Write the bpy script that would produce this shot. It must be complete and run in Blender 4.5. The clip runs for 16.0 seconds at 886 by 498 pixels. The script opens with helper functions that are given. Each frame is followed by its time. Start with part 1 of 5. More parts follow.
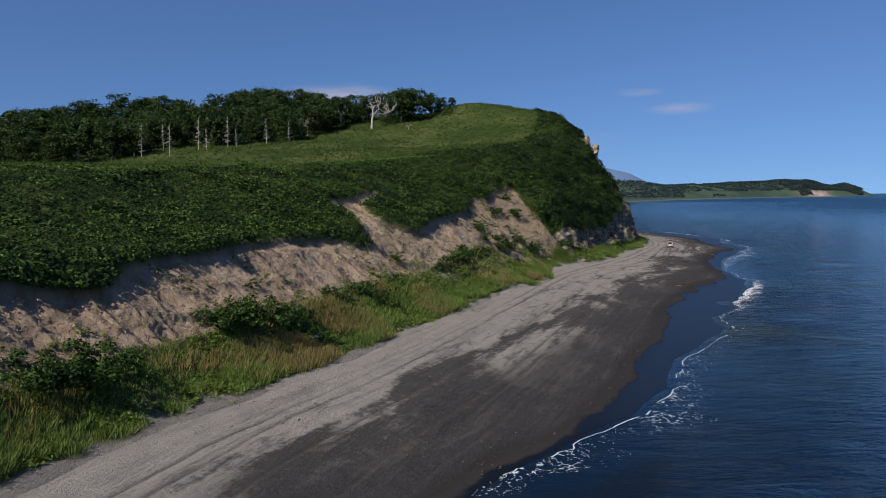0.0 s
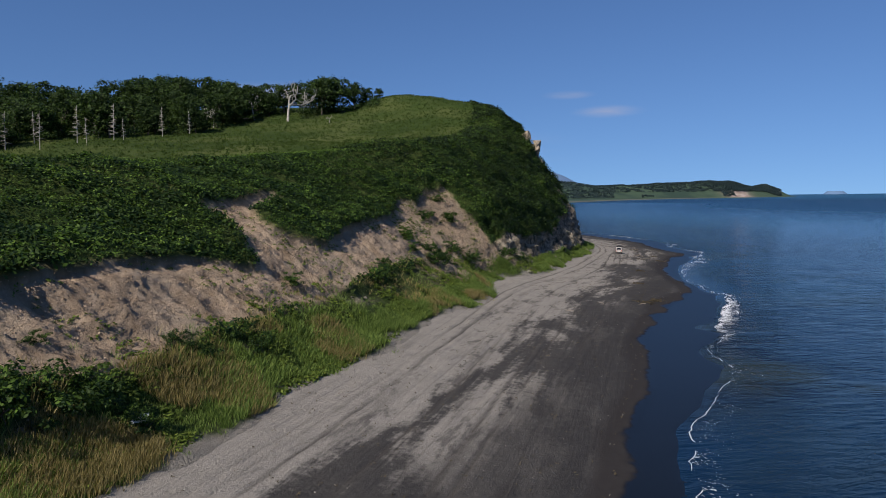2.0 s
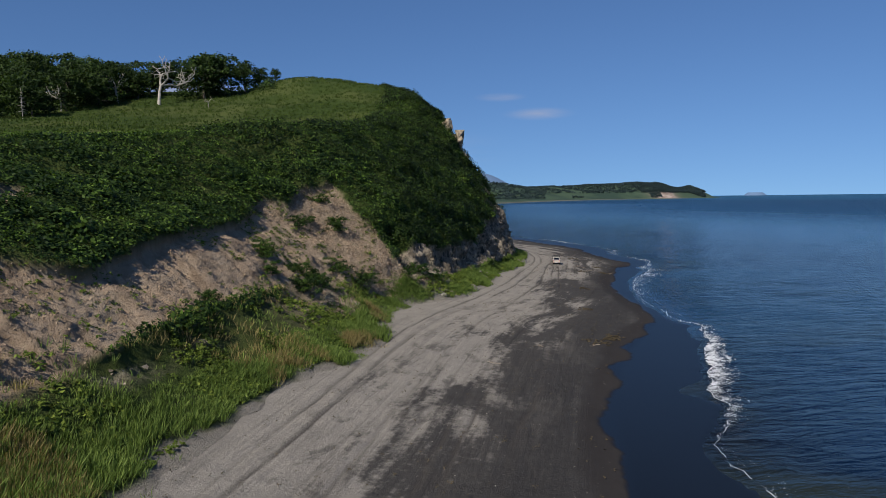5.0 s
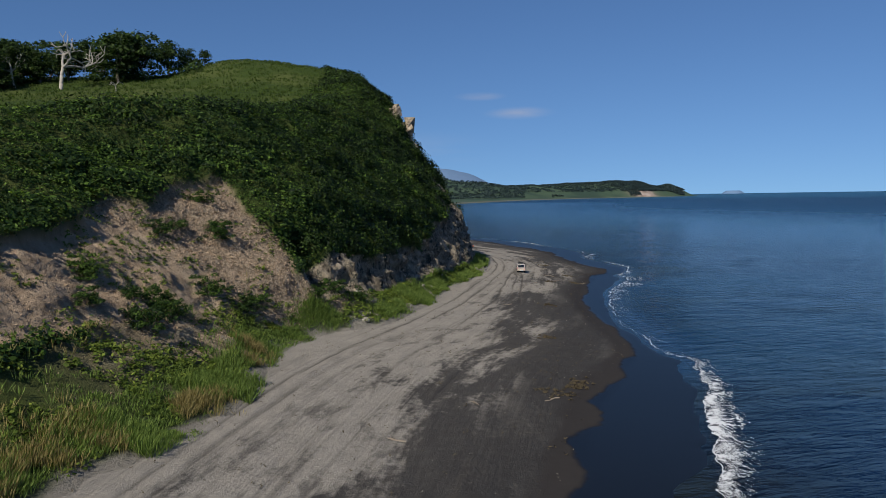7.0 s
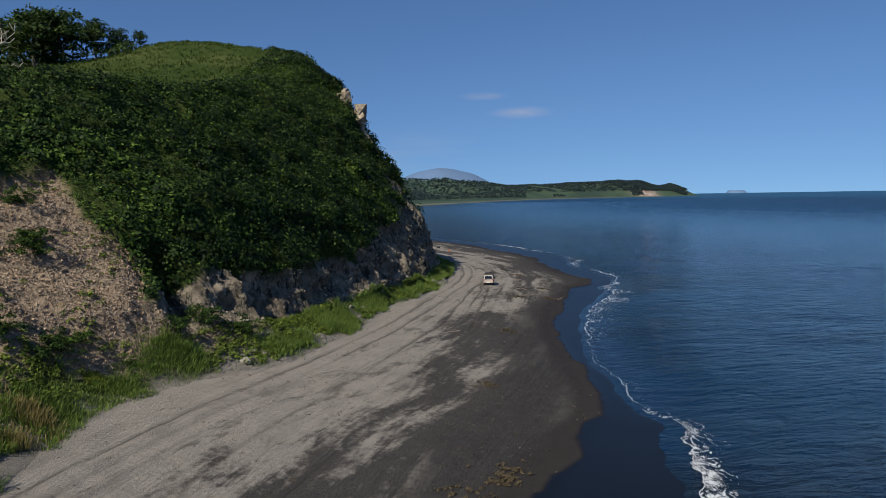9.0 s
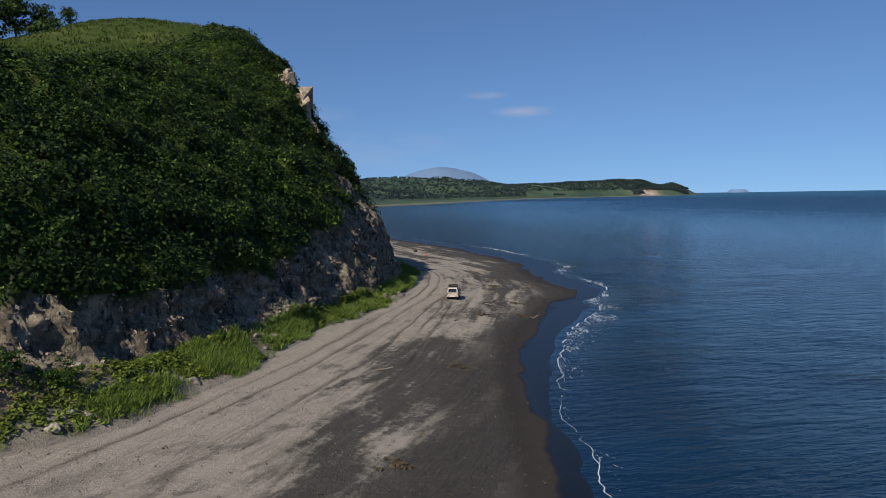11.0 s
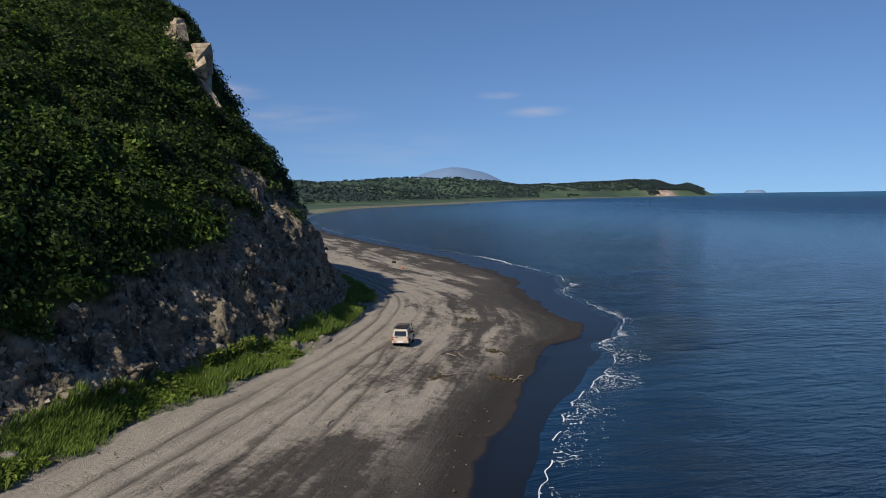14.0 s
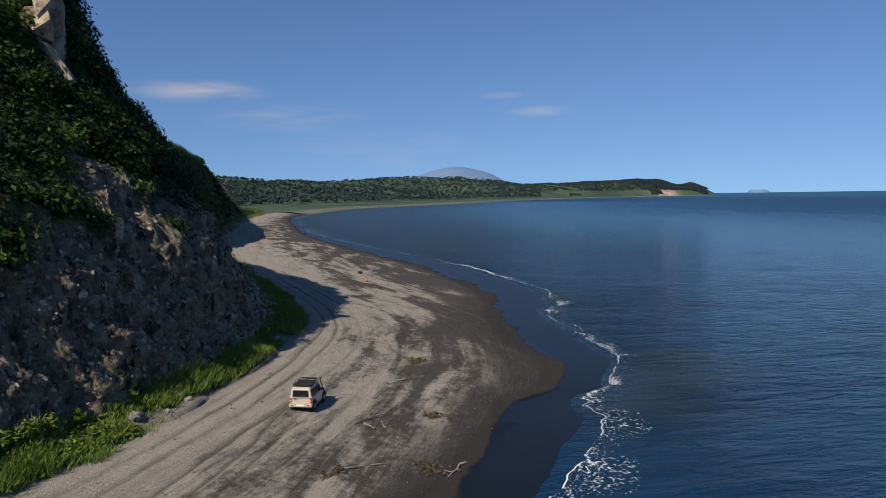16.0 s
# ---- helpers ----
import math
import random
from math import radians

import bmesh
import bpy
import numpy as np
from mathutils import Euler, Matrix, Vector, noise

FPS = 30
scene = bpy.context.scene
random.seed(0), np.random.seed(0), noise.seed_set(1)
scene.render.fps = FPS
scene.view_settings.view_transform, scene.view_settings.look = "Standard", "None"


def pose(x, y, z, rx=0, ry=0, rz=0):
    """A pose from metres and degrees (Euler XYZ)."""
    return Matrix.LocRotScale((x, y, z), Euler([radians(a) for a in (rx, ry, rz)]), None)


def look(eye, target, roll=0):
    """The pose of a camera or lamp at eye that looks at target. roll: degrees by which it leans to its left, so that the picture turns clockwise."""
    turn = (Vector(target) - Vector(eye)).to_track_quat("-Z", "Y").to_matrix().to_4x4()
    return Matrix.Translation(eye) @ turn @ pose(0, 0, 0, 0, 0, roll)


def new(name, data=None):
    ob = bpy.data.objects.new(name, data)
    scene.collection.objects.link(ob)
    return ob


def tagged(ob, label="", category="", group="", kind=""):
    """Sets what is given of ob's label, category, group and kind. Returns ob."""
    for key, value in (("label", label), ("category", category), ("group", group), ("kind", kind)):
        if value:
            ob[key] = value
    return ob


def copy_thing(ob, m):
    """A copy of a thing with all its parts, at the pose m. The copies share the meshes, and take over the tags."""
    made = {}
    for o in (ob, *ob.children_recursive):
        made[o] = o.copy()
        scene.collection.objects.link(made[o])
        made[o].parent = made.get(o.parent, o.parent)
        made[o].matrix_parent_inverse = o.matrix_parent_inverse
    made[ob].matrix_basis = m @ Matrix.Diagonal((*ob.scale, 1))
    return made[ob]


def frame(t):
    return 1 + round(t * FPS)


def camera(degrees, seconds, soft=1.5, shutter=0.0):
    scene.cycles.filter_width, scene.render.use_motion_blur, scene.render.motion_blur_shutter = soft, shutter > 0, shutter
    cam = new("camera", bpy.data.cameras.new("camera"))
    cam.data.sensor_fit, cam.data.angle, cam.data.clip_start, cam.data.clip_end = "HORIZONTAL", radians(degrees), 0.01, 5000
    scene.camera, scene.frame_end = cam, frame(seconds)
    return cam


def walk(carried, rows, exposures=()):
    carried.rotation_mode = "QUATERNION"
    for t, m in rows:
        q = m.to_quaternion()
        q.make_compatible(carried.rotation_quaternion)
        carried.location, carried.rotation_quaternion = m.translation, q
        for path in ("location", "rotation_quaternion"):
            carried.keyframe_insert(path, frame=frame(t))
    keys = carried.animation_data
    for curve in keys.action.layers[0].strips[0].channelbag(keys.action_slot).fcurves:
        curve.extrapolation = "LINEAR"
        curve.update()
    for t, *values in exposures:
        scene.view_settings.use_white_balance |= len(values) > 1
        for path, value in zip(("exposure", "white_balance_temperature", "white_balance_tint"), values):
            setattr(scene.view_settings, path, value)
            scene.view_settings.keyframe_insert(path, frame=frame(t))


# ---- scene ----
cam = camera(62.2, 16.0, soft=0.65)
PATH = [
    (0, (1.58, 1.9, 16.73), (2.84, 21.81, 15.33), -0.7),
    (0.5, (2.41, 7.87, 16.75), (4.22, 27.74, 15.37), -0.7),
    (1, (3.31, 13.91, 16.79), (5.58, 33.73, 15.41), -0.7),
    (1.5, (4.23, 19.85, 16.82), (6.89, 39.62, 15.44), -0.7),
    (2, (5.25, 25.44, 16.81), (8.3, 45.15, 15.41), -0.7),
    (2.5, (6.43, 30.73, 16.82), (9.79, 50.39, 15.41), -0.7),
    (3, (7.96, 35.88, 16.81), (11.65, 55.49, 15.4), -0.6),
    (3.5, (9.84, 40.98, 16.78), (13.85, 60.53, 15.36), -0.6),
    (6, (22.25, 67.59, 16.4), (27.45, 86.86, 14.99), -0.9),
    (6.5, (25.32, 72.63, 16.33), (30.62, 91.86, 14.9), -1.0),
    (7, (28.5, 77.38, 16.23), (33.82, 96.6, 14.81), -0.9),
    (7.5, (31.72, 81.88, 16.16), (37.02, 101.11, 14.74), -0.9),
    (8, (35.0, 86.42, 16.2), (40.3, 105.65, 14.77), -0.9),
    (8.5, (38.24, 90.74, 16.15), (43.51, 109.98, 14.71), -0.9),
    (9, (41.5, 94.84, 16.08), (46.75, 114.08, 14.65), -0.9),
    (11.5, (54.64, 115.0, 15.86), (59.83, 134.26, 14.4), -0.8),
    (12, (57.13, 119.79, 15.82), (62.25, 139.07, 14.36), -0.8),
    (12.5, (59.61, 124.69, 15.77), (64.68, 143.97, 14.31), -0.8),
    (13, (62.02, 129.53, 15.73), (67.01, 148.85, 14.27), -0.8),
    (13.5, (64.37, 134.29, 15.75), (69.28, 153.62, 14.31), -0.8),
    (14, (66.7, 138.93, 15.81), (71.56, 158.27, 14.37), -0.8),
    (14.5, (69.12, 143.51, 15.89), (73.96, 162.87, 14.44), -0.8),
    (15, (71.6, 148.01, 15.92), (76.45, 167.36, 14.46), -0.9),
    (15.5, (74.29, 152.46, 16.02), (79.08, 171.82, 14.56), -0.8),
    (16, (77.11, 156.86, 16.06), (81.9, 176.22, 14.61), -0.8),
]
walk(cam, [(t, look(eye, target, roll)) for t, eye, target, roll in PATH], exposures=[(0, 0.10, 6350, 12.5), (3.5, 0.08, 6400, 11.5), (7.5, 0.04, 6500, 7.5), (9, 0.05, 6550, 8), (11.5, 0.22, 6800, 9.5), (16, 0.26, 6900, 10)])

# ---- light and sky ----
SUN_DIR = Vector((-0.548, -0.501, 0.67)).normalized()
elev = math.asin(SUN_DIR.z)
world = bpy.data.worlds.new("sky")
scene.world = world
world.use_nodes = True
wn, wl = world.node_tree.nodes, world.node_tree.links
sky = wn.new("ShaderNodeTexSky")
sky.sky_type = "NISHITA"
sky.sun_disc = False
sky.sun_elevation = elev
sky.sun_rotation = math.atan2(SUN_DIR.x, SUN_DIR.y)
sky.air_density, sky.dust_density, sky.ozone_density = 1.0, 0.1, 4.0
tc = wn.new("ShaderNodeTexCoord")
lift = wn.new("ShaderNodeVectorMath")
lift.operation = "MULTIPLY_ADD"
lift.inputs[1].default_value, lift.inputs[2].default_value = (1, 1, 0.92), (0, 0, 0.115)
wl.new(tc.outputs["Generated"], lift.inputs[0])
wl.new(lift.outputs[0], sky.inputs[0])
tint = wn.new("ShaderNodeMix")
tint.data_type, tint.blend_type = "RGBA", "MULTIPLY"
tint.inputs[0].default_value, tint.inputs[7].default_value = 1.0, (0.76, 0.95, 1.20, 1)
wl.new(sky.outputs[0], tint.inputs[6])
over = tint.outputs[2]
drift = wn.new("ShaderNodeTexNoise")
drift.inputs["Scale"].default_value, drift.inputs["Detail"].default_value = 9.0, 5
squash = wn.new("ShaderNodeMapping")
squash.inputs["Scale"].default_value = (1, 1, 7)
wl.new(tc.outputs["Generated"], squash.inputs[0])
wl.new(squash.outputs[0], drift.inputs["Vector"])
# thin drifting clouds: bearing, height (degrees), size, density
for bearing, high, size, dense in ((-4.0, 7.8, 0.105, 0.55), (2.5, 6.0, 0.13, 0.22), (21.5, 6.3, 0.055, 0.34), (18.5, 7.6, 0.04, 0.25), (10.0, 3.5, 0.2, 0.12)):
    b, h = radians(bearing), radians(high)
    off = wn.new("ShaderNodeVectorMath")
    off.operation = "SUBTRACT"
    off.inputs[1].default_value = (math.sin(b) * math.cos(h), math.cos(b) * math.cos(h), math.sin(h))
    wl.new(tc.outputs["Generated"], off.inputs[0])
    flat = wn.new("ShaderNodeVectorMath")
    flat.operation = "MULTIPLY"
    flat.inputs[1].default_value = (1, 1, 5.5)
    wl.new(off.outputs[0], flat.inputs[0])
    far_off = wn.new("ShaderNodeVectorMath")
    far_off.operation = "LENGTH"
    wl.new(flat.outputs[0], far_off.inputs[0])
    near_to = wn.new("ShaderNodeMapRange")
    near_to.interpolation_type = "SMOOTHSTEP"
    near_to.inputs[1].default_value, near_to.inputs[2].default_value, near_to.inputs[3].default_value, near_to.inputs[4].default_value = 0, size, dense, 0
    wl.new(far_off.outputs["Value"], near_to.inputs[0])
    wisp = wn.new("ShaderNodeMapRange")
    wisp.inputs[1].default_value, wisp.inputs[2].default_value = 0.35, 0.62
    wl.new(drift.outputs["Fac"], wisp.inputs[0])
    both = wn.new("ShaderNodeMath")
    both.operation = "MULTIPLY"
    wl.new(near_to.outputs[0], both.inputs[0])
    wl.new(wisp.outputs[0], both.inputs[1])
    veil = wn.new("ShaderNodeMix")
    veil.data_type = "RGBA"
    veil.inputs[7].default_value = (7.0, 6.4, 6.6, 1)
    wl.new(both.outputs[0], veil.inputs[0])
    wl.new(over, veil.inputs[6])
    over = veil.outputs[2]
wl.new(over, wn["Background"].inputs[0])
wn["Background"].inputs[1].default_value = 0.074
sun = new("sun", bpy.data.lights.new("sun", "SUN"))
sun.data.energy, sun.data.angle, sun.data.color = 4.8, radians(0.55), (1.0, 0.92, 0.80)
sun.matrix_basis = look((0, 0, 100), Vector((0, 0, 100)) - SUN_DIR)

# ---- materials ----


class Nodes:
    """A principled material with a few shorthands for building its node tree."""

    def __init__(self, name, rough=0.9, metal=0.0, spec=0.3):
        self.mat = bpy.data.materials.new(name)
        self.mat.use_nodes = True
        self.t = self.mat.node_tree
        self.b = self.t.nodes["Principled BSDF"]
        self.b.inputs["Roughness"].default_value = rough
        self.b.inputs["Metallic"].default_value = metal
        self.b.inputs["Specular IOR Level"].default_value = spec
        self.pos = self.n("ShaderNodeNewGeometry").outputs["Position"]

    def n(self, kind):
        return self.t.nodes.new(kind)

    def link(self, a, b):
        self.t.links.new(a, b)

    def put(self, socket, value):
        if isinstance(value, bpy.types.NodeSocket):
            self.link(value, socket)
        elif isinstance(value, (tuple, list)) and len(value) == 3 and socket.type == "RGBA":
            socket.default_value = (*value, 1)
        else:
            socket.default_value = value

    def stretch(self, scale, turn=0.0):
        m = self.n("ShaderNodeMapping")
        m.inputs["Scale"].default_value = scale
        m.inputs["Rotation"].default_value = (0, 0, turn)
        self.link(self.pos, m.inputs[0])
        return m.outputs[0]

    def noise(self, scale, detail=4, rough=0.55, vec=None, distort=0.0):
        k = self.n("ShaderNodeTexNoise")
        k.inputs["Scale"].default_value, k.inputs["Detail"].default_value = scale, detail
        k.inputs["Roughness"].default_value, k.inputs["Distortion"].default_value = rough, distort
        self.link(vec or self.pos, k.inputs["Vector"])
        return k.outputs["Fac"]

    def ramp(self, fac, lo, hi, smooth=True):
        r = self.n("ShaderNodeMapRange")
        r.interpolation_type = "SMOOTHSTEP" if smooth else "LINEAR"
        self.put(r.inputs[0], fac)
        r.inputs[1].default_value, r.inputs[2].default_value = lo, hi
        return r.outputs[0]

    def mix(self, fac, a, b, mode="MIX"):
        m = self.n("ShaderNodeMix")
        m.data_type, m.blend_type = "RGBA", mode
        self.put(m.inputs[0], fac), self.put(m.inputs[6], a), self.put(m.inputs[7], b)
        return m.outputs[2]

    def math(self, op, a, b=0.0):
        m = self.n("ShaderNodeMath")
        m.operation = op
        self.put(m.inputs[0], a), self.put(m.inputs[1], b)
        return m.outputs[0]

    def attr(self, name):
        a = self.n("ShaderNodeAttribute")
        a.attribute_name = name
        return a.outputs["Fac"]

    def colour(self, c):
        self.put(self.b.inputs["Base Color"], c)
        return self

    def bump(self, height, strength=0.5, dist=0.1):
        k = self.n("ShaderNodeBump")
        k.inputs["Strength"].default_value, k.inputs["Distance"].default_value = strength, dist
        self.link(height, k.inputs["Height"])
        self.link(k.outputs[0], self.b.inputs["Normal"])
        return self


def plain(name, c, rough=0.6, metal=0.0, spec=0.4, grain=60.0):
    m = Nodes(name, rough, metal, spec)
    dark = tuple(v * 0.8 for v in c)
    m.colour(m.mix(m.noise(grain), dark, c))
    return m.mat


def make_sand():
    m = Nodes("volcanic_sand", 0.95, 0, 0.09)
    across = m.attr("across")          # 0 at the water, 1 at the grass
    lat, run = m.attr("lat"), m.attr("run")

    def strand(a, b):
        v = m.n("ShaderNodeCombineXYZ")
        m.link(m.math("MULTIPLY", lat, a), v.inputs[0])
        m.link(m.math("MULTIPLY", run, b), v.inputs[1])
        return v.outputs[0]

    streak = m.noise(1.0, 5, 0.62, strand(0.55, 0.055), 0.4)
    rut = m.noise(1.0, 3, 0.5, strand(2.3, 0.02), 0.6)
    patch = m.noise(1.0, 4, 0.6, strand(0.17, 0.055), 0.5)
    fine = m.noise(1.6, 7, 0.72)
    speck = m.noise(7.0, 5, 0.75)
    centred = lambda v, k: m.math("MULTIPLY", m.math("SUBTRACT", v, 0.5), k)
    pale = m.mix(m.noise(0.5, 6, 0.65), (0.195, 0.177, 0.153), (0.315, 0.287, 0.249))
    pale = m.mix(m.math("MULTIPLY", m.ramp(rut, 0.42, 0.30), 0.35), pale, (0.125, 0.112, 0.098))
    pale = m.mix(m.math("MULTIPLY", m.ramp(streak, 0.5, 0.68), 0.5), pale, (0.12, 0.108, 0.096))
    dark = m.mix(m.noise(1.1, 6, 0.65), (0.024, 0.0225, 0.022), (0.062, 0.058, 0.055))
    # large dark drifts along the beach with ragged, streaked edges, none by the grass
    drift = m.noise(1.0, 5, 0.55, strand(0.15, 0.046), 0.7)
    f = m.math("ADD", drift, m.math("ADD", centred(streak, 0.42), m.math("ADD", centred(fine, 0.30), centred(rut, 0.10))))
    f = m.math("ADD", f, m.math("MULTIPLY", m.ramp(across, 0.55, 0.88), -0.20))
    f = m.math("ADD", f, m.math("MULTIPLY", m.ramp(across, 0.55, 0.25), 0.07))
    c = m.mix(m.math("MULTIPLY", m.ramp(f, 0.43, 0.57), 0.93), pale, dark)
    blot = m.noise(1.0, 6, 0.7, strand(0.5, 0.16), 0.3)
    c = m.mix(m.math("MULTIPLY", m.math("MULTIPLY", m.ramp(blot, 0.52, 0.64), m.ramp(across, 0.92, 0.72)), 0.6), c, (0.05, 0.045, 0.042))
    c = m.mix(m.math("MULTIPLY", m.ramp(speck, 0.44, 0.30), 0.45), c, (0.055, 0.05, 0.046))
    # the damp dark sand above the water's edge
    shore = m.math("DIVIDE", m.attr("shore"), m.attr("damp"))
    edge = m.math("ADD", shore, m.math("ADD", centred(streak, 0.9), m.math("ADD", centred(patch, 0.7), centred(fine, 0.35))))
    c = m.mix(m.math("MULTIPLY", m.ramp(edge, 1.3, 0.7), 0.88), c, dark)
    c = m.mix(m.math("MULTIPLY", m.attr("track"), 0.85), c, (0.06, 0.053, 0.047))
    wet = m.ramp(m.math("ADD", m.attr("shore"), centred(patch, 4.0)), 3.6, 1.8)
    c = m.mix(wet, c, m.mix(fine, (0.024, 0.021, 0.020), (0.040, 0.036, 0.034)))
    soaked = m.ramp(m.math("ADD", across, m.math("MULTIPLY", m.math("SUBTRACT", m.noise(0.11, 4, 0.6), 0.5), 0.22)), 0.035, 0.01)
    c = m.mix(soaked, c, (0.006, 0.007, 0.009))
    m.colour(c)
    m.put(m.b.inputs["Roughness"], m.math("SUBTRACT", 0.95, m.math("MULTIPLY", soaked, 0.60)))
    m.put(m.b.inputs["Specular IOR Level"], m.math("ADD", 0.09, m.math("MULTIPLY", soaked, 0.03)))
    h = m.math("ADD", m.math("MULTIPLY", rut, 0.5), m.math("ADD", m.noise(3.0, 7, 0.72), m.math("MULTIPLY", streak, 0.8)))
    dry = m.ramp(across, 0.04, 0.15)
    m.bump(m.math("MULTIPLY", m.math("ADD", h, m.math("MULTIPLY", speck, 0.5)), dry), 0.8, 0.17)
    return m.mat


def make_soil():
    m = Nodes("hill_soil", 0.95, 0, 0.1)
    bare = m.attr("bare")
    rock = m.attr("rock")
    rill = m.noise(0.8, 6, 0.65, m.stretch((1.0, 1.0, 0.35)))
    earth = m.mix(m.ramp(rill, 0.3, 0.7), (0.27, 0.195, 0.13), (0.53, 0.40, 0.28))
    earth = m.mix(m.ramp(m.noise(0.15, 4), 0.45, 0.7), earth, (0.46, 0.36, 0.26))
    chips = m.mix(m.ramp(m.noise(3.0, 6, 0.75), 0.38, 0.62), (0.20, 0.155, 0.11), (0.45, 0.36, 0.26))
    earth = m.mix(m.math("MULTIPLY", m.attr("rubble"), 0.85), earth, chips)
    stone = m.mix(m.ramp(m.noise(0.9, 7, 0.7), 0.35, 0.65), (0.125, 0.105, 0.08), (0.36, 0.305, 0.23))
    stone = m.mix(m.ramp(m.noise(0.16, 5, 0.7), 0.55, 0.68), stone, (0.55, 0.46, 0.34))
    crack = m.noise(0.5, 6, 0.75, m.stretch((2.2, 2.2, 0.8)))
    stone = m.mix(m.ramp(crack, 0.49, 0.38), stone, (0.035, 0.045, 0.04))
    turf = m.mix(m.noise(0.5, 5), (0.024, 0.046, 0.010), (0.060, 0.088, 0.020))
    turf = m.mix(m.ramp(m.noise(0.06, 4), 0.4, 0.65), turf, (0.085, 0.105, 0.03))
    c = m.mix(bare, turf, earth)
    grit = m.mix(m.noise(1.5, 6, 0.7), (0.19, 0.172, 0.148), (0.34, 0.31, 0.265))
    c = m.mix(m.attr("sandy"), c, grit)
    c = m.mix(rock, c, stone)
    m.colour(c)
    m.bump(m.math("ADD", m.noise(2.2, 9, 0.75), m.math("MULTIPLY", m.noise(9.0, 5, 0.7), 0.35)), 1.0, 0.5)
    return m.mat


def make_sea():
    m = Nodes("sea_water", 0.11, 0, 0.3)
    off = m.attr("depth")              # metres from the water's edge
    c = m.mix(m.ramp(off, 5.0, 18.0), (0.004, 0.005, 0.007), (0.002, 0.011, 0.036))
    c = m.mix(m.math("MULTIPLY", m.ramp(m.noise(0.035, 4, 0.6), 0.50, 0.64), m.ramp(off, 60.0, 12.0)), c, (0.015, 0.020, 0.018))
    c = m.mix(m.ramp(m.noise(0.006, 3, 0.5, m.stretch((1.0, 3.0, 1.0), -0.3)), 0.42, 0.66), c, (0.003, 0.020, 0.052))
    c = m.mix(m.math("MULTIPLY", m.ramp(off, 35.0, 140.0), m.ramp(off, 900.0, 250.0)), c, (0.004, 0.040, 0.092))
    # far water coloured paler and bluer, imitating horizon haze and its reflection
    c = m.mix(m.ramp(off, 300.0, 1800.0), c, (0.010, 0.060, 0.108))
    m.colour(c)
    # wind waves with long crests, smaller ripples on them, and a slow swell
    a = m.noise(0.21, 5, 0.6, m.stretch((1.0, 2.8, 1.0), 0.22), 0.6)
    b = m.noise(0.045, 3, 0.5, m.stretch((1.0, 2.6, 1.0), 0.35))
    gust = m.math("ADD", 0.55, m.math("MULTIPLY", m.noise(0.02, 3, 0.55, m.stretch((1.0, 2.5, 1.0), 0.2)), 0.9))
    calm = m.math("ADD", 0.10, m.ramp(off, 4.0, 15.0))
    fine = m.noise(0.75, 4, 0.6, m.stretch((1.0, 2.3, 1.0), 0.12))
    h = m.math("ADD", m.math("MULTIPLY", a, 1.5), m.math("ADD", m.math("MULTIPLY", b, 1.0), m.math("MULTIPLY", fine, 0.55)))
    m.bump(m.math("MULTIPLY", m.math("MULTIPLY", h, gust), calm), 1.0, 1.35)
    m.put(m.b.inputs["Roughness"], m.math("ADD", 0.11, m.math("MULTIPLY", m.ramp(off, 60.0, 500.0), 0.22)))
    m.b.inputs["IOR"].default_value = 1.33
    m.put(m.b.inputs["Specular IOR Level"], m.math("ADD", 0.10, m.math("MULTIPLY", m.ramp(off, 4.0, 50.0), 0.26)))
    return m.mat


def make_leaf(name, lo, hi, patch=0.12, depth=0.45):
    m = Nodes(name, 0.65, 0, 0.22)
    isl = m.n("ShaderNodeNewGeometry").outputs["Random Per Island"]
    c = m.mix(m.math("POWER", isl, 2.0), lo, hi)
    dull = m.mix(0.5, lo, tuple(v * 0.7 for v in lo))
    c = m.mix(m.math("MULTIPLY", m.ramp(m.noise(patch, 4, 0.6), 0.57, 0.43), depth), c, dull)
    m.colour(c)
    # thin leaves let some of the sun through
    glow = m.n("ShaderNodeBsdfTranslucent")
    m.link(m.mix(1.0, c, (0.95, 1.0, 0.55), "MULTIPLY"), glow.inputs["Color"])
    blend = m.n("ShaderNodeMixShader")
    blend.inputs[0].default_value = 0.33
    m.link(m.b.outputs[0], blend.inputs[1])
    m.link(glow.outputs[0], blend.inputs[2])
    m.link(blend.outputs[0], m.t.nodes["Material Output"].inputs["Surface"])
    return m.mat


def make_far_turf():
    m = Nodes("hazy_far_turf", 0.95, 0, 0.1)
    # distance haze is mixed into these bluish greens
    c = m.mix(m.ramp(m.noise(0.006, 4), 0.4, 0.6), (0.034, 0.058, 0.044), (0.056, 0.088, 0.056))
    c = m.mix(m.attr("bare"), c, m.mix(m.ramp(m.noise(0.05, 4), 0.4, 0.6), (0.24, 0.18, 0.15), (0.40, 0.33, 0.28)))
    m.colour(c)
    return m.mat


SAND, SOIL, SEA = make_sand(), make_soil(), make_sea()
LEAF = make_leaf("shrub_leaf", (0.011, 0.031, 0.006), (0.122, 0.205, 0.030), 0.3, 0.65)
SCRUB = make_leaf("scrub_leaf", (0.006, 0.016, 0.004), (0.092, 0.156, 0.026), 0.35, 0.62)
BRIGHT = make_leaf("broad_leaf", (0.07, 0.13, 0.018), (0.20, 0.30, 0.05))
WEED_LEAF = make_leaf("weed_leaf", (0.075, 0.115, 0.016), (0.24, 0.30, 0.05), 0.4, 0.5)
MOSS = make_leaf("moss", (0.11, 0.14, 0.015), (0.22, 0.26, 0.03))
MEADOW_GRASS = make_leaf("meadow_grass", (0.046, 0.076, 0.012), (0.092, 0.132, 0.021), 0.05)
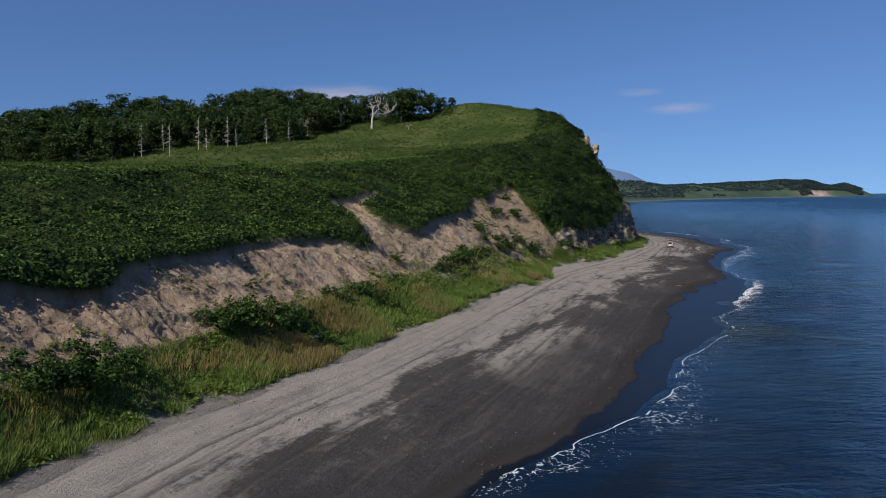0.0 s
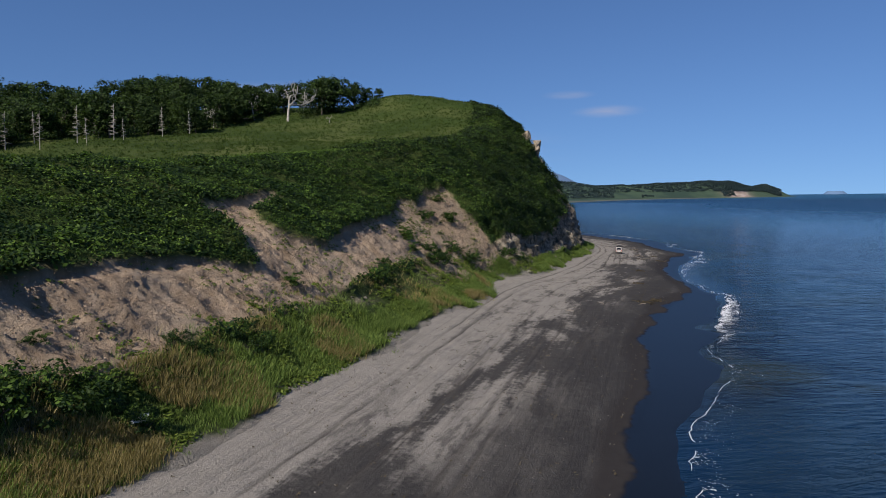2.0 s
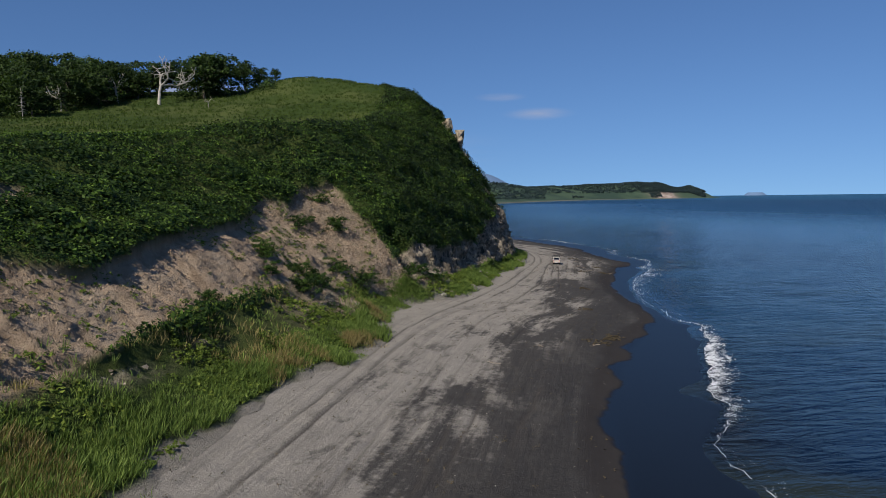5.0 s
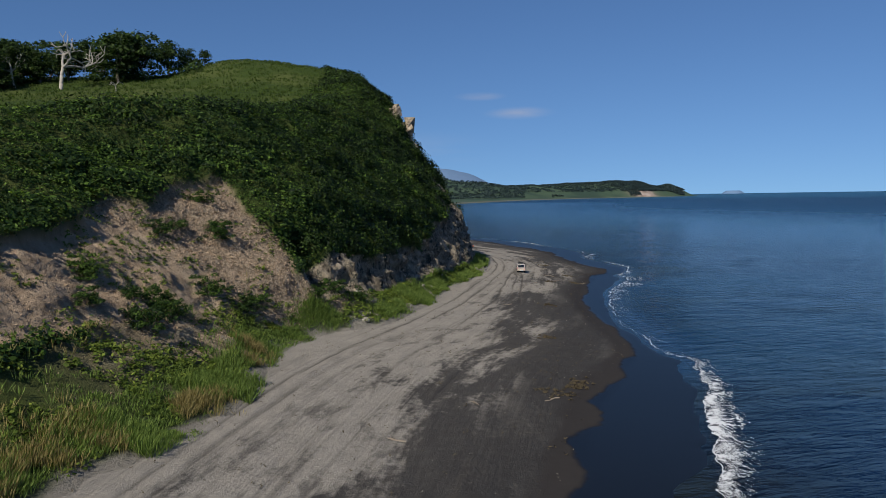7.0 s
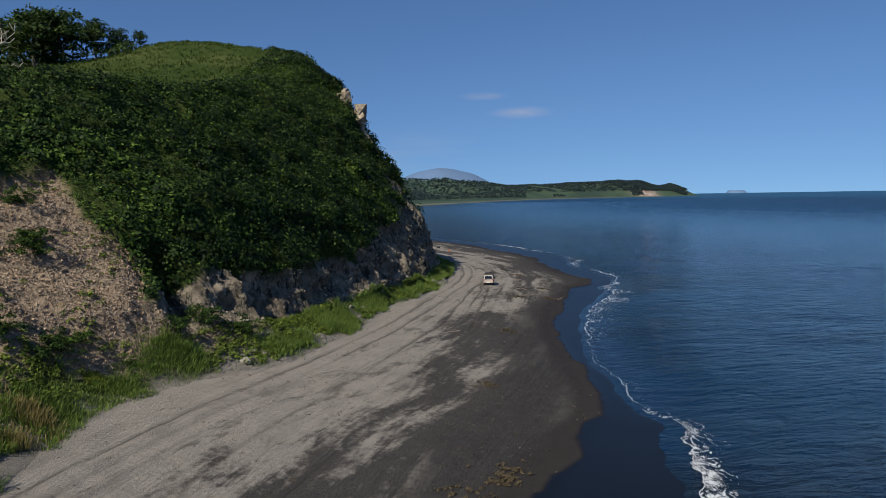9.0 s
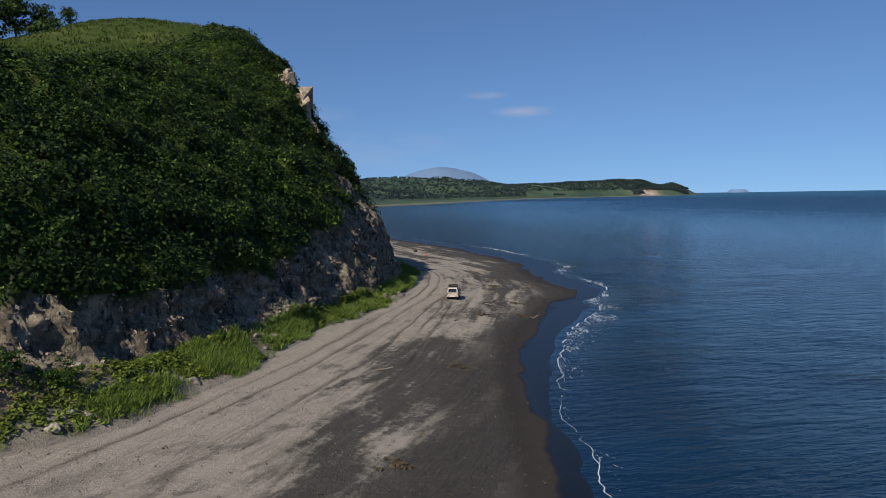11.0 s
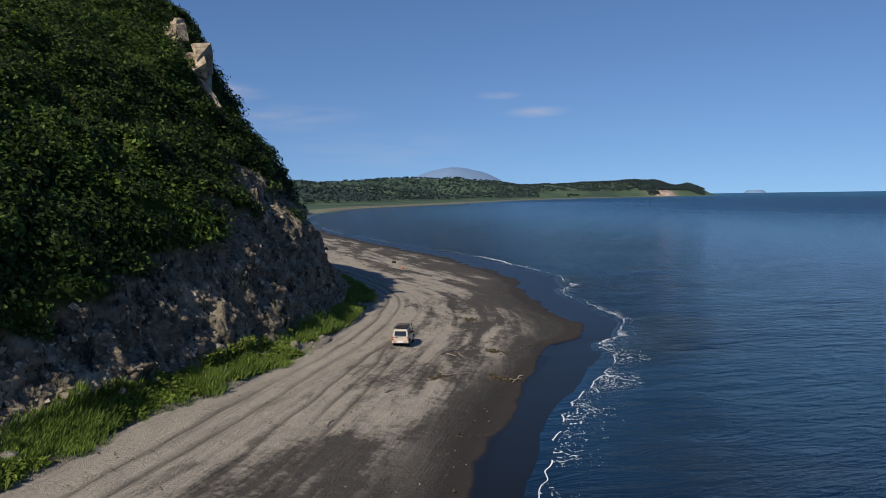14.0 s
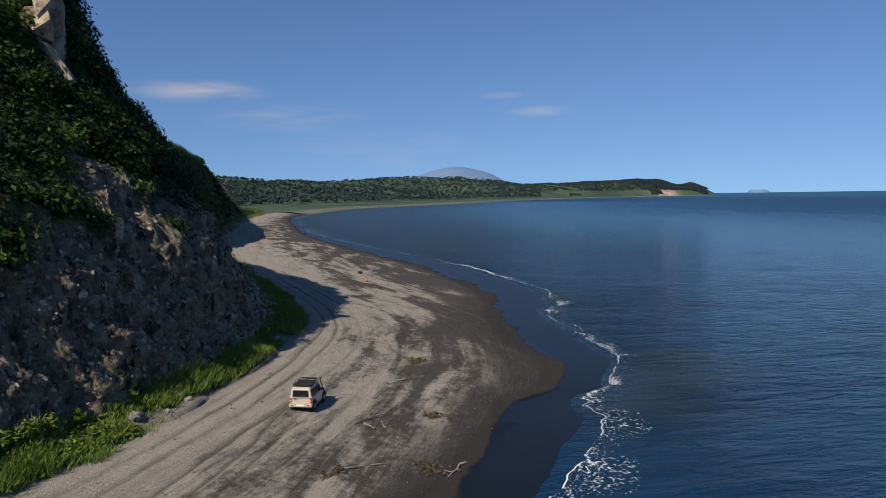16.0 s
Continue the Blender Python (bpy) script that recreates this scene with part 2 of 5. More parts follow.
BEACH_GRASS = make_leaf("beach_grass", (0.095, 0.150, 0.030), (0.28, 0.37, 0.092))
DRY_GRASS = make_leaf("dry_grass", (0.22, 0.18, 0.07), (0.42, 0.34, 0.15))
TREE_LEAF = make_leaf("tree_leaf", (0.013, 0.030, 0.007), (0.088, 0.142, 0.028))
SPRUCE = make_leaf("spruce_needles", (0.010, 0.024, 0.010), (0.030, 0.055, 0.020))
# blue in this green paints the haze over the far woods
HAZY_TREE = make_leaf("hazy_far_tree", (0.026, 0.046, 0.050), (0.050, 0.078, 0.076), 0.004)
# land beyond the bay: the haze is painted as its blue base colour
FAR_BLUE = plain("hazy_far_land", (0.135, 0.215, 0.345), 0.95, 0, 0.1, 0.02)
ROCK = Nodes("grey_rock", 0.9, 0, 0.2)
ROCK.colour(ROCK.mix(ROCK.ramp(ROCK.noise(2.5, 6, 0.7), 0.35, 0.65), (0.12, 0.105, 0.09), (0.36, 0.33, 0.28))).bump(ROCK.noise(5, 6, 0.7), 0.6, 0.08)
ROCK = ROCK.mat
OUTCROP = Nodes("pale_outcrop", 0.9, 0, 0.15)
OUTCROP.colour(OUTCROP.mix(OUTCROP.ramp(OUTCROP.noise(1.2, 6, 0.7), 0.35, 0.65), (0.17, 0.135, 0.095), (0.45, 0.375, 0.28))).bump(OUTCROP.noise(2.5, 7, 0.7), 0.9, 0.25)
OUTCROP = OUTCROP.mat
FOAM = plain("sea_foam", (0.66, 0.68, 0.70), 0.8, 0, 0.2, 3.0)
WEED = plain("dry_seaweed", (0.085, 0.068, 0.042), 0.9, 0, 0.1, 6.0)
DRIFT = plain("driftwood", (0.24, 0.20, 0.16), 0.9, 0, 0.1, 6.0)
PAINT = plain("pale_beige_paint", (0.62, 0.55, 0.48), 0.32, 0.25, 0.5, 2.0)
CLAD = plain("dull_beige_cladding", (0.42, 0.36, 0.30), 0.6, 0, 0.4, 8.0)
GLASS = plain("dark_car_glass", (0.012, 0.013, 0.015), 0.06, 0, 0.6, 1.0)
BLACK = plain("black_plastic", (0.018, 0.018, 0.019), 0.6, 0, 0.4, 12.0)
TYRE = plain("tyre_rubber", (0.022, 0.021, 0.020), 0.9, 0, 0.2, 12.0)
STEEL = plain("wheel_steel", (0.35, 0.35, 0.35), 0.4, 0.8, 0.5, 8.0)
RED = plain("red_lamp_lens", (0.45, 0.03, 0.02), 0.25, 0, 0.5, 8.0)
WHITE = plain("white_plate", (0.75, 0.75, 0.73), 0.5, 0, 0.4, 8.0)
ORANGE = plain("orange_plastic", (0.55, 0.13, 0.04), 0.5, 0, 0.4, 6.0)
BARK = plain("grey_bark", (0.13, 0.11, 0.09), 0.9, 0, 0.1, 4.0)
CLIFF = Nodes("cliff_stone", 0.9, 0, 0.15)
CLIFF = CLIFF.colour(CLIFF.mix(CLIFF.n("ShaderNodeNewGeometry").outputs["Random Per Island"], (0.11, 0.092, 0.07), (0.38, 0.32, 0.24))).mat
EARTH = Nodes("loose_earth", 0.95, 0, 0.1)
EARTH = EARTH.colour(EARTH.mix(EARTH.n("ShaderNodeNewGeometry").outputs["Random Per Island"], (0.27, 0.195, 0.13), (0.45, 0.34, 0.24))).mat
PALE_BARK = plain("bleached_wood", (0.38, 0.35, 0.30), 0.85, 0, 0.2, 4.0)

# ---- curves of the coast, station by station ----
GRASS = [(-30, 2), (-23, 24), (-15, 46), (-6, 62), (5, 84), (18, 113), (33, 145), (47, 161), (60, 184), (71, 203), (79, 222), (83, 245), (76, 300), (66, 393), (68, 520), (76, 700), (95, 860)]
WATER = [(-18, -8), (-8, 15), (6, 41), (17, 55), (30, 82), (43, 109), (60, 135), (69, 146), (80, 178), (91, 202), (104, 219), (108, 245), (114, 290), (99, 395), (91, 500), (98, 700), (118, 860)]
INLAND = [(-.9, .43)] * 8 + [(-.88, .47), (-.87, .5), (-.85, .53), (-.82, .57), (-.88, .45), (-.95, .3), (-1, .1), (-1, .05), (-1, .1)]
FOOT = [(7, 6), (7, 6), (7, 6), (7, 6), (7, 6.2), (7, 6.8), (6, 7), (5, 6), (4, 4.5), (3.5, 4), (4, 4), (8, 4), (16, 5), (3, 5), (5, 5), (8, 4), (15, 4)]
SCAR = [(14, 12), (14, 12), (14, 12), (14, 12), (15, 12.3), (16, 14), (14.5, 15), (11, 15), (8, 14), (7, 13.5), (7.2, 12.5), (14, 13), (24, 14), (7, 15), (8, 16), (12, 5), (25, 6)]
CREST = [(32, 18.8), (32, 18.8), (32, 18.8), (32, 18.9), (32, 19.9), (31, 21.6), (27, 24.6), (24, 27.3), (24, 29.4), (26, 35), (30, 41.5), (44, 40.5), (48, 36), (15, 32), (16, 30), (20, 8), (50, 8)]
MEADOW = [(80, 22.3), (80, 22.3), (80, 22.3), (80, 22.4), (80, 22.6), (82, 23.6), (80, 24), (78, 28), (75, 32.5), (75, 39), (78, 45), (88, 48), (95, 42), (70, 36), (60, 31), (60, 12), (95, 10)]
PLATEAU = [(190, 28), (190, 28), (190, 28), (190, 28), (190, 28), (190, 28.5), (185, 30.5), (180, 35.5), (170, 41), (160, 45), (150, 49), (150, 50), (165, 44), (180, 42), (180, 36), (180, 22), (190, 12)]


# scallops of the water's edge and of the grass edge: (station, metres seaward)
WATER_OFF = [(0, 0), (2.0, -1), (2.6, -0.6), (3.2, 0), (3.7, 0.3), (4.1, 1.7), (4.7, 0.9), (5.3, 0.2), (5.7, 0), (6.05, 0.9), (6.5, -0.2), (7.1, -0.7), (7.7, -1.5), (8.1, -0.8), (8.5, 0.1), (8.9, 0.9), (9.15, 1.2), (9.45, -0.9), (9.65, 0.7), (10.1, -0.5), (10.5, -1.6), (11.3, -0.5), (12, -0.2), (12.4, 3.5), (14, 7), (15.4, -1.5), (16, 0)]
GRASS_OFF = [(0, 0.8), (3.3, 1.2), (3.8, 0.5), (4.4, 1.8), (4.85, 1.1), (5.25, 2.5), (5.43, 3.8), (5.65, 2.5), (6.0, -1.1), (6.5, 0), (6.82, 1.3), (7.05, 0.2), (7.5, 0.5), (8.1, -1.1), (8.4, 0), (8.9, 0.3), (9.5, -0.4), (10.3, -0.8), (11.5, 0), (16, 0)]
# how far the dark damp sand reaches up from the water: (station, metres)
DAMP = [(0, 10.5), (3.4, 10.5), (4, 9.5), (4.6, 8), (5.3, 7.5), (5.8, 8), (6.3, 8.5), (7.2, 7.5), (7.8, 5.6), (8.2, 5), (8.7, 4.5), (9.2, 4.8), (9.8, 6), (10.1, 7), (10.9, 5.5), (12, 5), (16, 8)]


def along(pairs, places):
    return np.interp(places, [a for a, b in pairs], [b for a, b in pairs])


def spline(values, n):
    """Catmull-Rom through the rows of values, sampled at n places evenly by index, or at the indices n."""
    v = np.asarray(values, float)
    v = np.vstack([2 * v[0] - v[1], v, 2 * v[-1] - v[-2]])
    u = np.linspace(0, len(v) - 3 - 1e-9, n) if isinstance(n, int) else np.clip(n, 0, len(v) - 3 - 1e-9)
    i = u.astype(int)
    f = (u - i)[:, None]
    a, b, c, d = v[i], v[i + 1], v[i + 2], v[i + 3]
    return 0.5 * (2 * b + (c - a) * f + (2 * a - 5 * b + 4 * c - d) * f ** 2 + (3 * b - a - 3 * c + d) * f ** 3)


def lattice(n):
    """Seeded value noise on a big periodic table, vectorised."""
    return np.random.RandomState(n).rand(256, 256)


TABLES = [lattice(k) for k in range(12)]


def vnoise(x, y, k=0):
    t = TABLES[k % 12]
    xi, yi = np.floor(x).astype(int), np.floor(y).astype(int)
    fx, fy = x - xi, y - yi
    fx, fy = fx * fx * (3 - 2 * fx), fy * fy * (3 - 2 * fy)
    g = lambda a, b: t[(xi + a) % 256, (yi + b) % 256]
    return (g(0, 0) * (1 - fx) + g(1, 0) * fx) * (1 - fy) + (g(0, 1) * (1 - fx) + g(1, 1) * fx) * fy


def fbm(x, y, octaves=4, k=0):
    s, a, w = 0.0, 1.0, 0.0
    for o in range(octaves):
        s = s + a * (vnoise(x * 2 ** o + 17.3 * o, y * 2 ** o + 5.1 * o, k + o) - 0.5)
        w += a
        a *= 0.5
    return s / w


def grid_mesh(name, P, mat, attrs=()):
    """A mesh from a grid of points (rows, columns, 3) with point attributes of the grid's shape."""
    r, c = P.shape[:2]
    me = bpy.data.meshes.new(name)
    idx = np.arange(r * c).reshape(r, c)
    q = np.stack([idx[:-1, :-1], idx[:-1, 1:], idx[1:, 1:], idx[1:, :-1]], -1).reshape(-1, 4)
    me.from_pydata(P.reshape(-1, 3), [], q)
    for key, val in attrs:
        me.attributes.new(key, "FLOAT", "POINT").data.foreach_set("value", np.ascontiguousarray(val, np.float32).ravel())
    me.polygons.foreach_set("use_smooth", np.ones(len(me.polygons), bool))
    me.materials.append(mat)
    me.update()
    return new(name, me)


def sections(places):
    """The coast's control lines in space, station by station: seven lines of (n, 3)."""
    stations = len(places)
    G, W, N = spline(GRASS, places), spline(WATER, places), spline(INLAND, places)
    N /= np.linalg.norm(N, axis=1)[:, None]
    sea_way = (W - G) / np.linalg.norm(W - G, axis=1)[:, None]
    W = W + sea_way * along(WATER_OFF, places)[:, None]
    skirt = along(GRASS_OFF, places)
    lines = [np.column_stack([G + sea_way * skirt[:, None], 2.4 - 0.085 * skirt])]
    for prof in (FOOT, SCAR, CREST, MEADOW, PLATEAU):
        p = spline(prof, places)
        lines.append(np.column_stack([G + N * p[:, :1], p[:, 1]]))
    return G, W, N, lines


# places along the coast, by station number: close together where the camera passes
PLACES = np.concatenate([np.linspace(0, 2, 90, endpoint=False), np.linspace(2, 12, 1050, endpoint=False), np.linspace(12, 16, 160)])
NS = len(PLACES)
G, W, N, LINES = sections(PLACES)
RUN = np.concatenate([[0], np.cumsum(np.linalg.norm(np.diff(G, axis=0), axis=1))])
BANDS = [14, 50, 46, 22, 12]
# outline of the bare scar: (station, height on the slope; 1 its foot, 2 the break, 3 the crest)
SCAR_OUTLINE = [(0.2, 1.85), (2.11, 1.82), (2.31, 1.68), (2.47, 1.62), (2.68, 1.8), (3.07, 1.9), (3.52, 2.0), (3.91, 1.98), (4.14, 1.85), (4.32, 1.6), (4.37, 1.94), (4.46, 2.2), (4.43, 2.38), (4.66, 2.42), (4.95, 2.42), (5.22, 2.35), (4.95, 2.29), (4.72, 2.22), (4.64, 1.98), (4.83, 1.58), (5.16, 1.8), (5.45, 1.86), (5.68, 1.94), (5.93, 2.15), (6.04, 2.05), (6.25, 2.22), (6.58, 2.27), (6.5, 1.95), (6.6, 1.6), (6.58, 1.4), (6.42, 1.08), (6.36, 0.92), (6.0, 0.93), (5.76, 1.0), (5.5, 1.1), (5.08, 1.1), (4.64, 1.05), (4.37, 1.0), (3.93, 1.08), (3.4, 0.95), (3.2, 1.1), (3.03, 1.2), (2.86, 1.0), (2.39, 0.93), (0.2, 0.93)]


def inside_by(poly, px, py, sx, sy):
    """Signed distance to a closed outline in scaled plan units, positive inside."""
    pts = np.array(poly, float) * [sx, sy]
    X, Y = px * sx, py * sy
    best, inner = np.full(X.shape, 1e9), np.zeros(X.shape, bool)
    for (ax, ay), (bx, by) in zip(pts, np.roll(pts, -1, 0)):
        ux, uy = bx - ax, by - ay
        f = np.clip(((X - ax) * ux + (Y - ay) * uy) / (ux * ux + uy * uy), 0, 1)
        best = np.minimum(best, (X - ax - f * ux) ** 2 + (Y - ay - f * uy) ** 2)
        if ay != by:
            inner ^= ((ay > Y) != (by > Y)) & (X < ax + (Y - ay) / uy * ux)
    return np.where(inner, 1, -1) * np.sqrt(best)


def hill_grid():
    rows, qs = [], []
    for k, n in enumerate(BANDS):
        for f in np.arange(n) / n:
            row = LINES[k] * (1 - f) + LINES[k + 1] * f
            if k == 0:      # the apron steepens towards the slope
                row[:, 2] = LINES[0][:, 2] + (LINES[1][:, 2] - LINES[0][:, 2]) * f ** 1.7
            rows.append(row)
            qs.append(k + f)
    rows.append(LINES[-1])
    qs.append(len(BANDS))
    return np.array(rows), np.array(qs)


HILL, QS = hill_grid()
ss, qq = np.meshgrid(PLACES, QS)
wob = fbm(HILL[..., 0] / 6, HILL[..., 1] / 6 + HILL[..., 2] / 5, 4, 2)
scar_in = inside_by(SCAR_OUTLINE, ss, qq, 26.0, 9.0) + wob * 1.3
bare = np.clip(scar_in * 1.6 + 0.5, 0, 1)
rock_top = np.interp(ss, [6.45, 6.6, 6.98, 7.33, 7.5, 7.62, 7.9, 8.04, 8.15, 8.44, 8.7, 8.98, 9.2, 9.4, 9.85, 10.4, 11, 12, 12.4], [0.8, 1.5, 1.4, 1.5, 1.48, 1.6, 1.5, 1.5, 1.66, 1.74, 2.02, 2.06, 2.14, 2.2, 2.22, 2.3, 2.2, 1.6, 0.8])
rock = np.clip((rock_top - qq + wob * 0.75) * 9, 0, 1) * np.clip((qq - 0.75) * 8, 0, 1)
crag = np.exp(-((ss - 10.6) / 0.34) ** 2 - ((qq - 2.62) / 0.2) ** 2) + np.exp(-((ss - 10.35) / 0.2) ** 2 - ((qq - 2.8) / 0.07) ** 2)
rock = np.maximum(rock, np.clip((crag + wob * 0.6 - 0.45) * 6, 0, 1))
apron = np.clip((ss - 5.2) * 2, 0, 1) * np.clip((7.4 - ss) * 3, 0, 1) * np.clip((qq - 0.42 + wob) * 6, 0, 1) * np.clip((1.2 - qq) * 6, 0, 1)
bare = np.maximum(bare, apron * np.clip(0.75 + wob * 3, 0, 1)) * (1 - rock)
veg = np.clip(1 - bare - rock, 0, 1)
rubble = np.clip((ss - 5.75 + wob * 1.2) * 3, 0, 1) * bare

sandy = np.clip((0.55 - qq + wob * 1.2) * 4, 0, 1) * np.clip((ss - 6.2) * 2, 0.12, 1) * np.clip((0.04 - fbm(HILL[..., 0] / 4, HILL[..., 1] / 4, 3, 4)) * 9, 0, 1) * (qq < 1)
sandy = np.maximum(sandy, (ss > 5.8) * (ss < 8.6) * (qq < 0.7) * np.clip((-0.1 - fbm(HILL[..., 0] / 5.5, HILL[..., 1] / 5.5, 2, 14)) * 12, 0, 0.9))
sandy = np.maximum(sandy, np.clip((0.16 - qq + np.abs(wob) * 0.8) * 12, 0, 1))
Hn = HILL.copy()
du, dv = np.gradient(HILL, axis=0), np.gradient(HILL, axis=1)
nrm = np.cross(dv, du)
nrm /= np.linalg.norm(nrm, axis=-1, keepdims=True)
nrm *= np.where(nrm[..., 2:] < 0, -1, 1)
x, y, z = HILL[..., 0], HILL[..., 1], HILL[..., 2]
lift = np.clip(qq, 0, 1) * fbm(x / 11, y / 11 + z / 9, 4, 1) * 2.6 * np.clip((5 - qq) / 2, 0.3, 1)
lift = lift + veg * (qq > 1) * np.clip((3.1 - qq) * 3, 0, 1) * (np.abs(fbm(x / 3.2, y / 3.2 + z / 3, 3, 10)) * 2.8 - 0.3) * np.clip((ss - 5.2) / 1.6, 0.3, 1.5)
lift = lift + veg * 0.5 * np.clip((qq - 0.9) * 4, 0, 1) * np.clip((3.2 - qq) * 3, 0.1, 1)
# the turf overhangs the scar's upper edge, and the earth is hollowed out below it
lip = np.clip((qq - 1.3) * 4, 0, 1) * (ss < 6.9)
lift = lift + lip * (veg * 0.2 * np.exp(-np.clip(-scar_in, 0, 9) / 2.2) - bare * 0.15 * np.exp(-np.clip(scar_in, 0, 9) / 2.0))
# the dark hollow between the scar and the cliff
lift = lift - 3.0 * np.exp(-((ss - 6.69) / 0.085) ** 2) * np.clip((qq - 0.9) * 5, 0, 1) * np.clip((1.75 - qq) * 4, 0, 1)
lift = lift - 0.9 * np.exp(-((ss - 10.35) / 0.6) ** 2 - ((qq - 2.4) / 0.4) ** 2) - 2.0 * np.exp(-((ss - 11.0) / 0.55) ** 2 - ((qq - 1.8) / 0.55) ** 2)
lift = lift + 5.3 * np.exp(-((ss - 10.7) / 1.1) ** 2) * np.sin(np.clip(qq - 3, 0, 1) * math.pi)
lift = lift + 2.0 * np.exp(-((ss - 9.6) / 0.5) ** 2 - ((qq - 2.72) / 0.2) ** 2)
lift = lift - np.clip(0.45 - qq, 0, 0.45) / 0.45 * (0.02 + fbm(x / 4.5, y / 4.5, 3, 0) * 1.3)
gully = 1 - np.abs(fbm(RUN[None] / 2.6 + qq * 0.5, qq * 0.7, 4, 4)) * 3.2
lift = lift + bare * ((gully - 0.6) * 0.4 + fbm(x * 0.5, y * 0.5 + z * 0.5, 4, 6) * 0.7 + np.abs(fbm(x * 1.9, y * 1.9 + z * 1.9, 3, 9)) * 0.5)
pillar = np.abs(fbm(RUN[None] / 2.3 + z / 14, z / 7.5, 4, 7))
ledge = np.abs(fbm(RUN[None] / 7.0, z / 1.3 + RUN[None] / 16, 3, 8))
lift = lift + rock * (0.7 - pillar * 4.2 - ledge * 1.5 + fbm(RUN[None] / 6, z / 5, 2, 9) * 1.6 + np.round(fbm(RUN[None] / 1.5, z / 1.2, 2, 11) * 5) * 0.30)
Hn += nrm * lift[..., None]
Hn[0] = HILL[0] - [0, 0, 0.25]
hill = tagged(grid_mesh("hillside", Hn, SOIL, [("bare", bare), ("rock", rock), ("sandy", sandy), ("rubble", rubble)]), "green coastal hillside with bare sandy scar and rocky headland", "hillside", kind="structure")

# ---- surf ----
SURF = [(2, -1), (3, 1), (3.6, 4), (4.2, 6.5), (5.3, 9.3), (5.9, 8), (6.4, 5.5), (6.9, 3), (7.6, 2), (8.2, 2.5), (8.6, 3.5), (9.06, 6), (9.6, 4.2), (10, 5), (10.6, 7), (11.3, 7.5), (12, 9), (13, 6), (14, 5), (16, 4)]
# how broad and how full the foam is, station by station
SURF_WIDE = [(2, 5), (3.5, 3.5), (4.5, 2), (5.2, 2.2), (6.2, 2.2), (6.8, 1.8), (7.5, 1.2), (8.1, 3.4), (8.8, 3.2), (9.3, 2.4), (10, 2.0), (11, 1.6), (12, 1.5), (16, 2)]
SURF_FULL = [(2, 0.28), (3.5, 0.22), (4.0, 0.07), (4.6, 0.14), (5.2, 0.6), (5.9, 0.65), (6.2, 0.22), (6.5, 0.5), (7.0, 0.1), (7.6, 0.16), (8.0, 0.30), (8.8, 0.32), (9.3, 0.28), (9.7, 0.5), (10.0, 0.04), (10.4, 0.5), (10.9, 0.03), (11.3, 0.45), (11.8, 0.04), (12.2, 0.6), (12.6, 0.05), (13.2, 0.2), (14, 0.05), (16, 0.1)]

# the land behind the hill, out to the horizon
away = np.array([-0.9, 0.43, 0])
back = np.array([LINES[-1][::12] + away * d + [0, 0, -0.6 - d * 0.004] for d in (-3, 60, 200, 500, 1100, 2200, 3600)])
tagged(grid_mesh("inland_ground", back, SOIL, [(k, back[..., 0] * 0) for k in ("bare", "rock", "sandy", "rubble")]), "green land behind the coastal hill", "land", kind="structure")

# ---- beach ----
NB = 150
fb = np.concatenate([np.linspace(-0.5, 0, 26, endpoint=False), np.linspace(0, 1.06, NB - 26)])[:, None, None]
beach_xy = W[None] * (1 - fb) + G[None] * fb
across = np.repeat(fb[:, :, 0], NS, 1)
WIDE = np.linalg.norm(G - W, axis=1)
lat = (1 - across) * WIDE[None]
easy = np.stack([np.convolve(np.pad(np.interp(np.linspace(0, 16, 641), PLACES, G[:, k]), 60, mode="reflect", reflect_type="odd"), np.hanning(123)[1:-1] / np.hanning(123).sum(), "valid") for k in (0, 1)], 1)
easy = np.stack([np.interp(PLACES, np.linspace(0, 16, 641), easy[:, k]) for k in (0, 1)], 1)
seaward = (W - G) / WIDE[:, None]
lat = lat - ((easy - G) * seaward).sum(1)[None]
reach = np.clip(np.interp(PLACES, *zip(*SURF)) - 0.4 + fbm(RUN / 9, RUN * 0, 3, 4) * 4.5, 0.3, 10) / WIDE
wet_flat = 0.055 * np.clip(1 + across / reach[None], 0, 1)
bz = np.where(across > 0, 0.055 + 2.345 * np.clip(across, 0, 1.1) ** 0.92, np.where(across > -reach[None], wet_flat - 0.005, (across + reach[None]) * 6.0))
Bp = np.concatenate([beach_xy, bz[..., None]], -1)
ruff = np.clip((across - 0.10) * 8, 0, 1)
# wheel tracks: distance from the grass, station by station
TRACKS = [[(1, 4.2), (3, 4.0), (5, 3.2), (7, 2.6), (10, 1.5), (12, 3)], [(1, 5.8), (3, 5.4), (5, 4.7), (7, 4.2), (10, 2.9), (12, 4.6)], [(1, 14.4), (2.8, 13.9), (6.5, 14.0), (8, 8.4), (9.25, 5.9), (9.26, -9)], [(1, 15.7), (2.8, 15.2), (6.5, 15.3), (8, 9.7), (9.25, 7.2), (9.26, -9)], [(1, 9.0), (4, 10.0), (6, 9.2), (9, 5.2), (12, 7)], [(7.5, 22), (9, 22.5), (10, 23), (11.5, 20)], [(7.5, 23.4), (9, 23.9), (10, 24.4), (11.5, 21.4)], [(1, 17), (4, 18.2), (6, 19.5), (7.2, 17)]]
track = np.zeros(lat.shape)
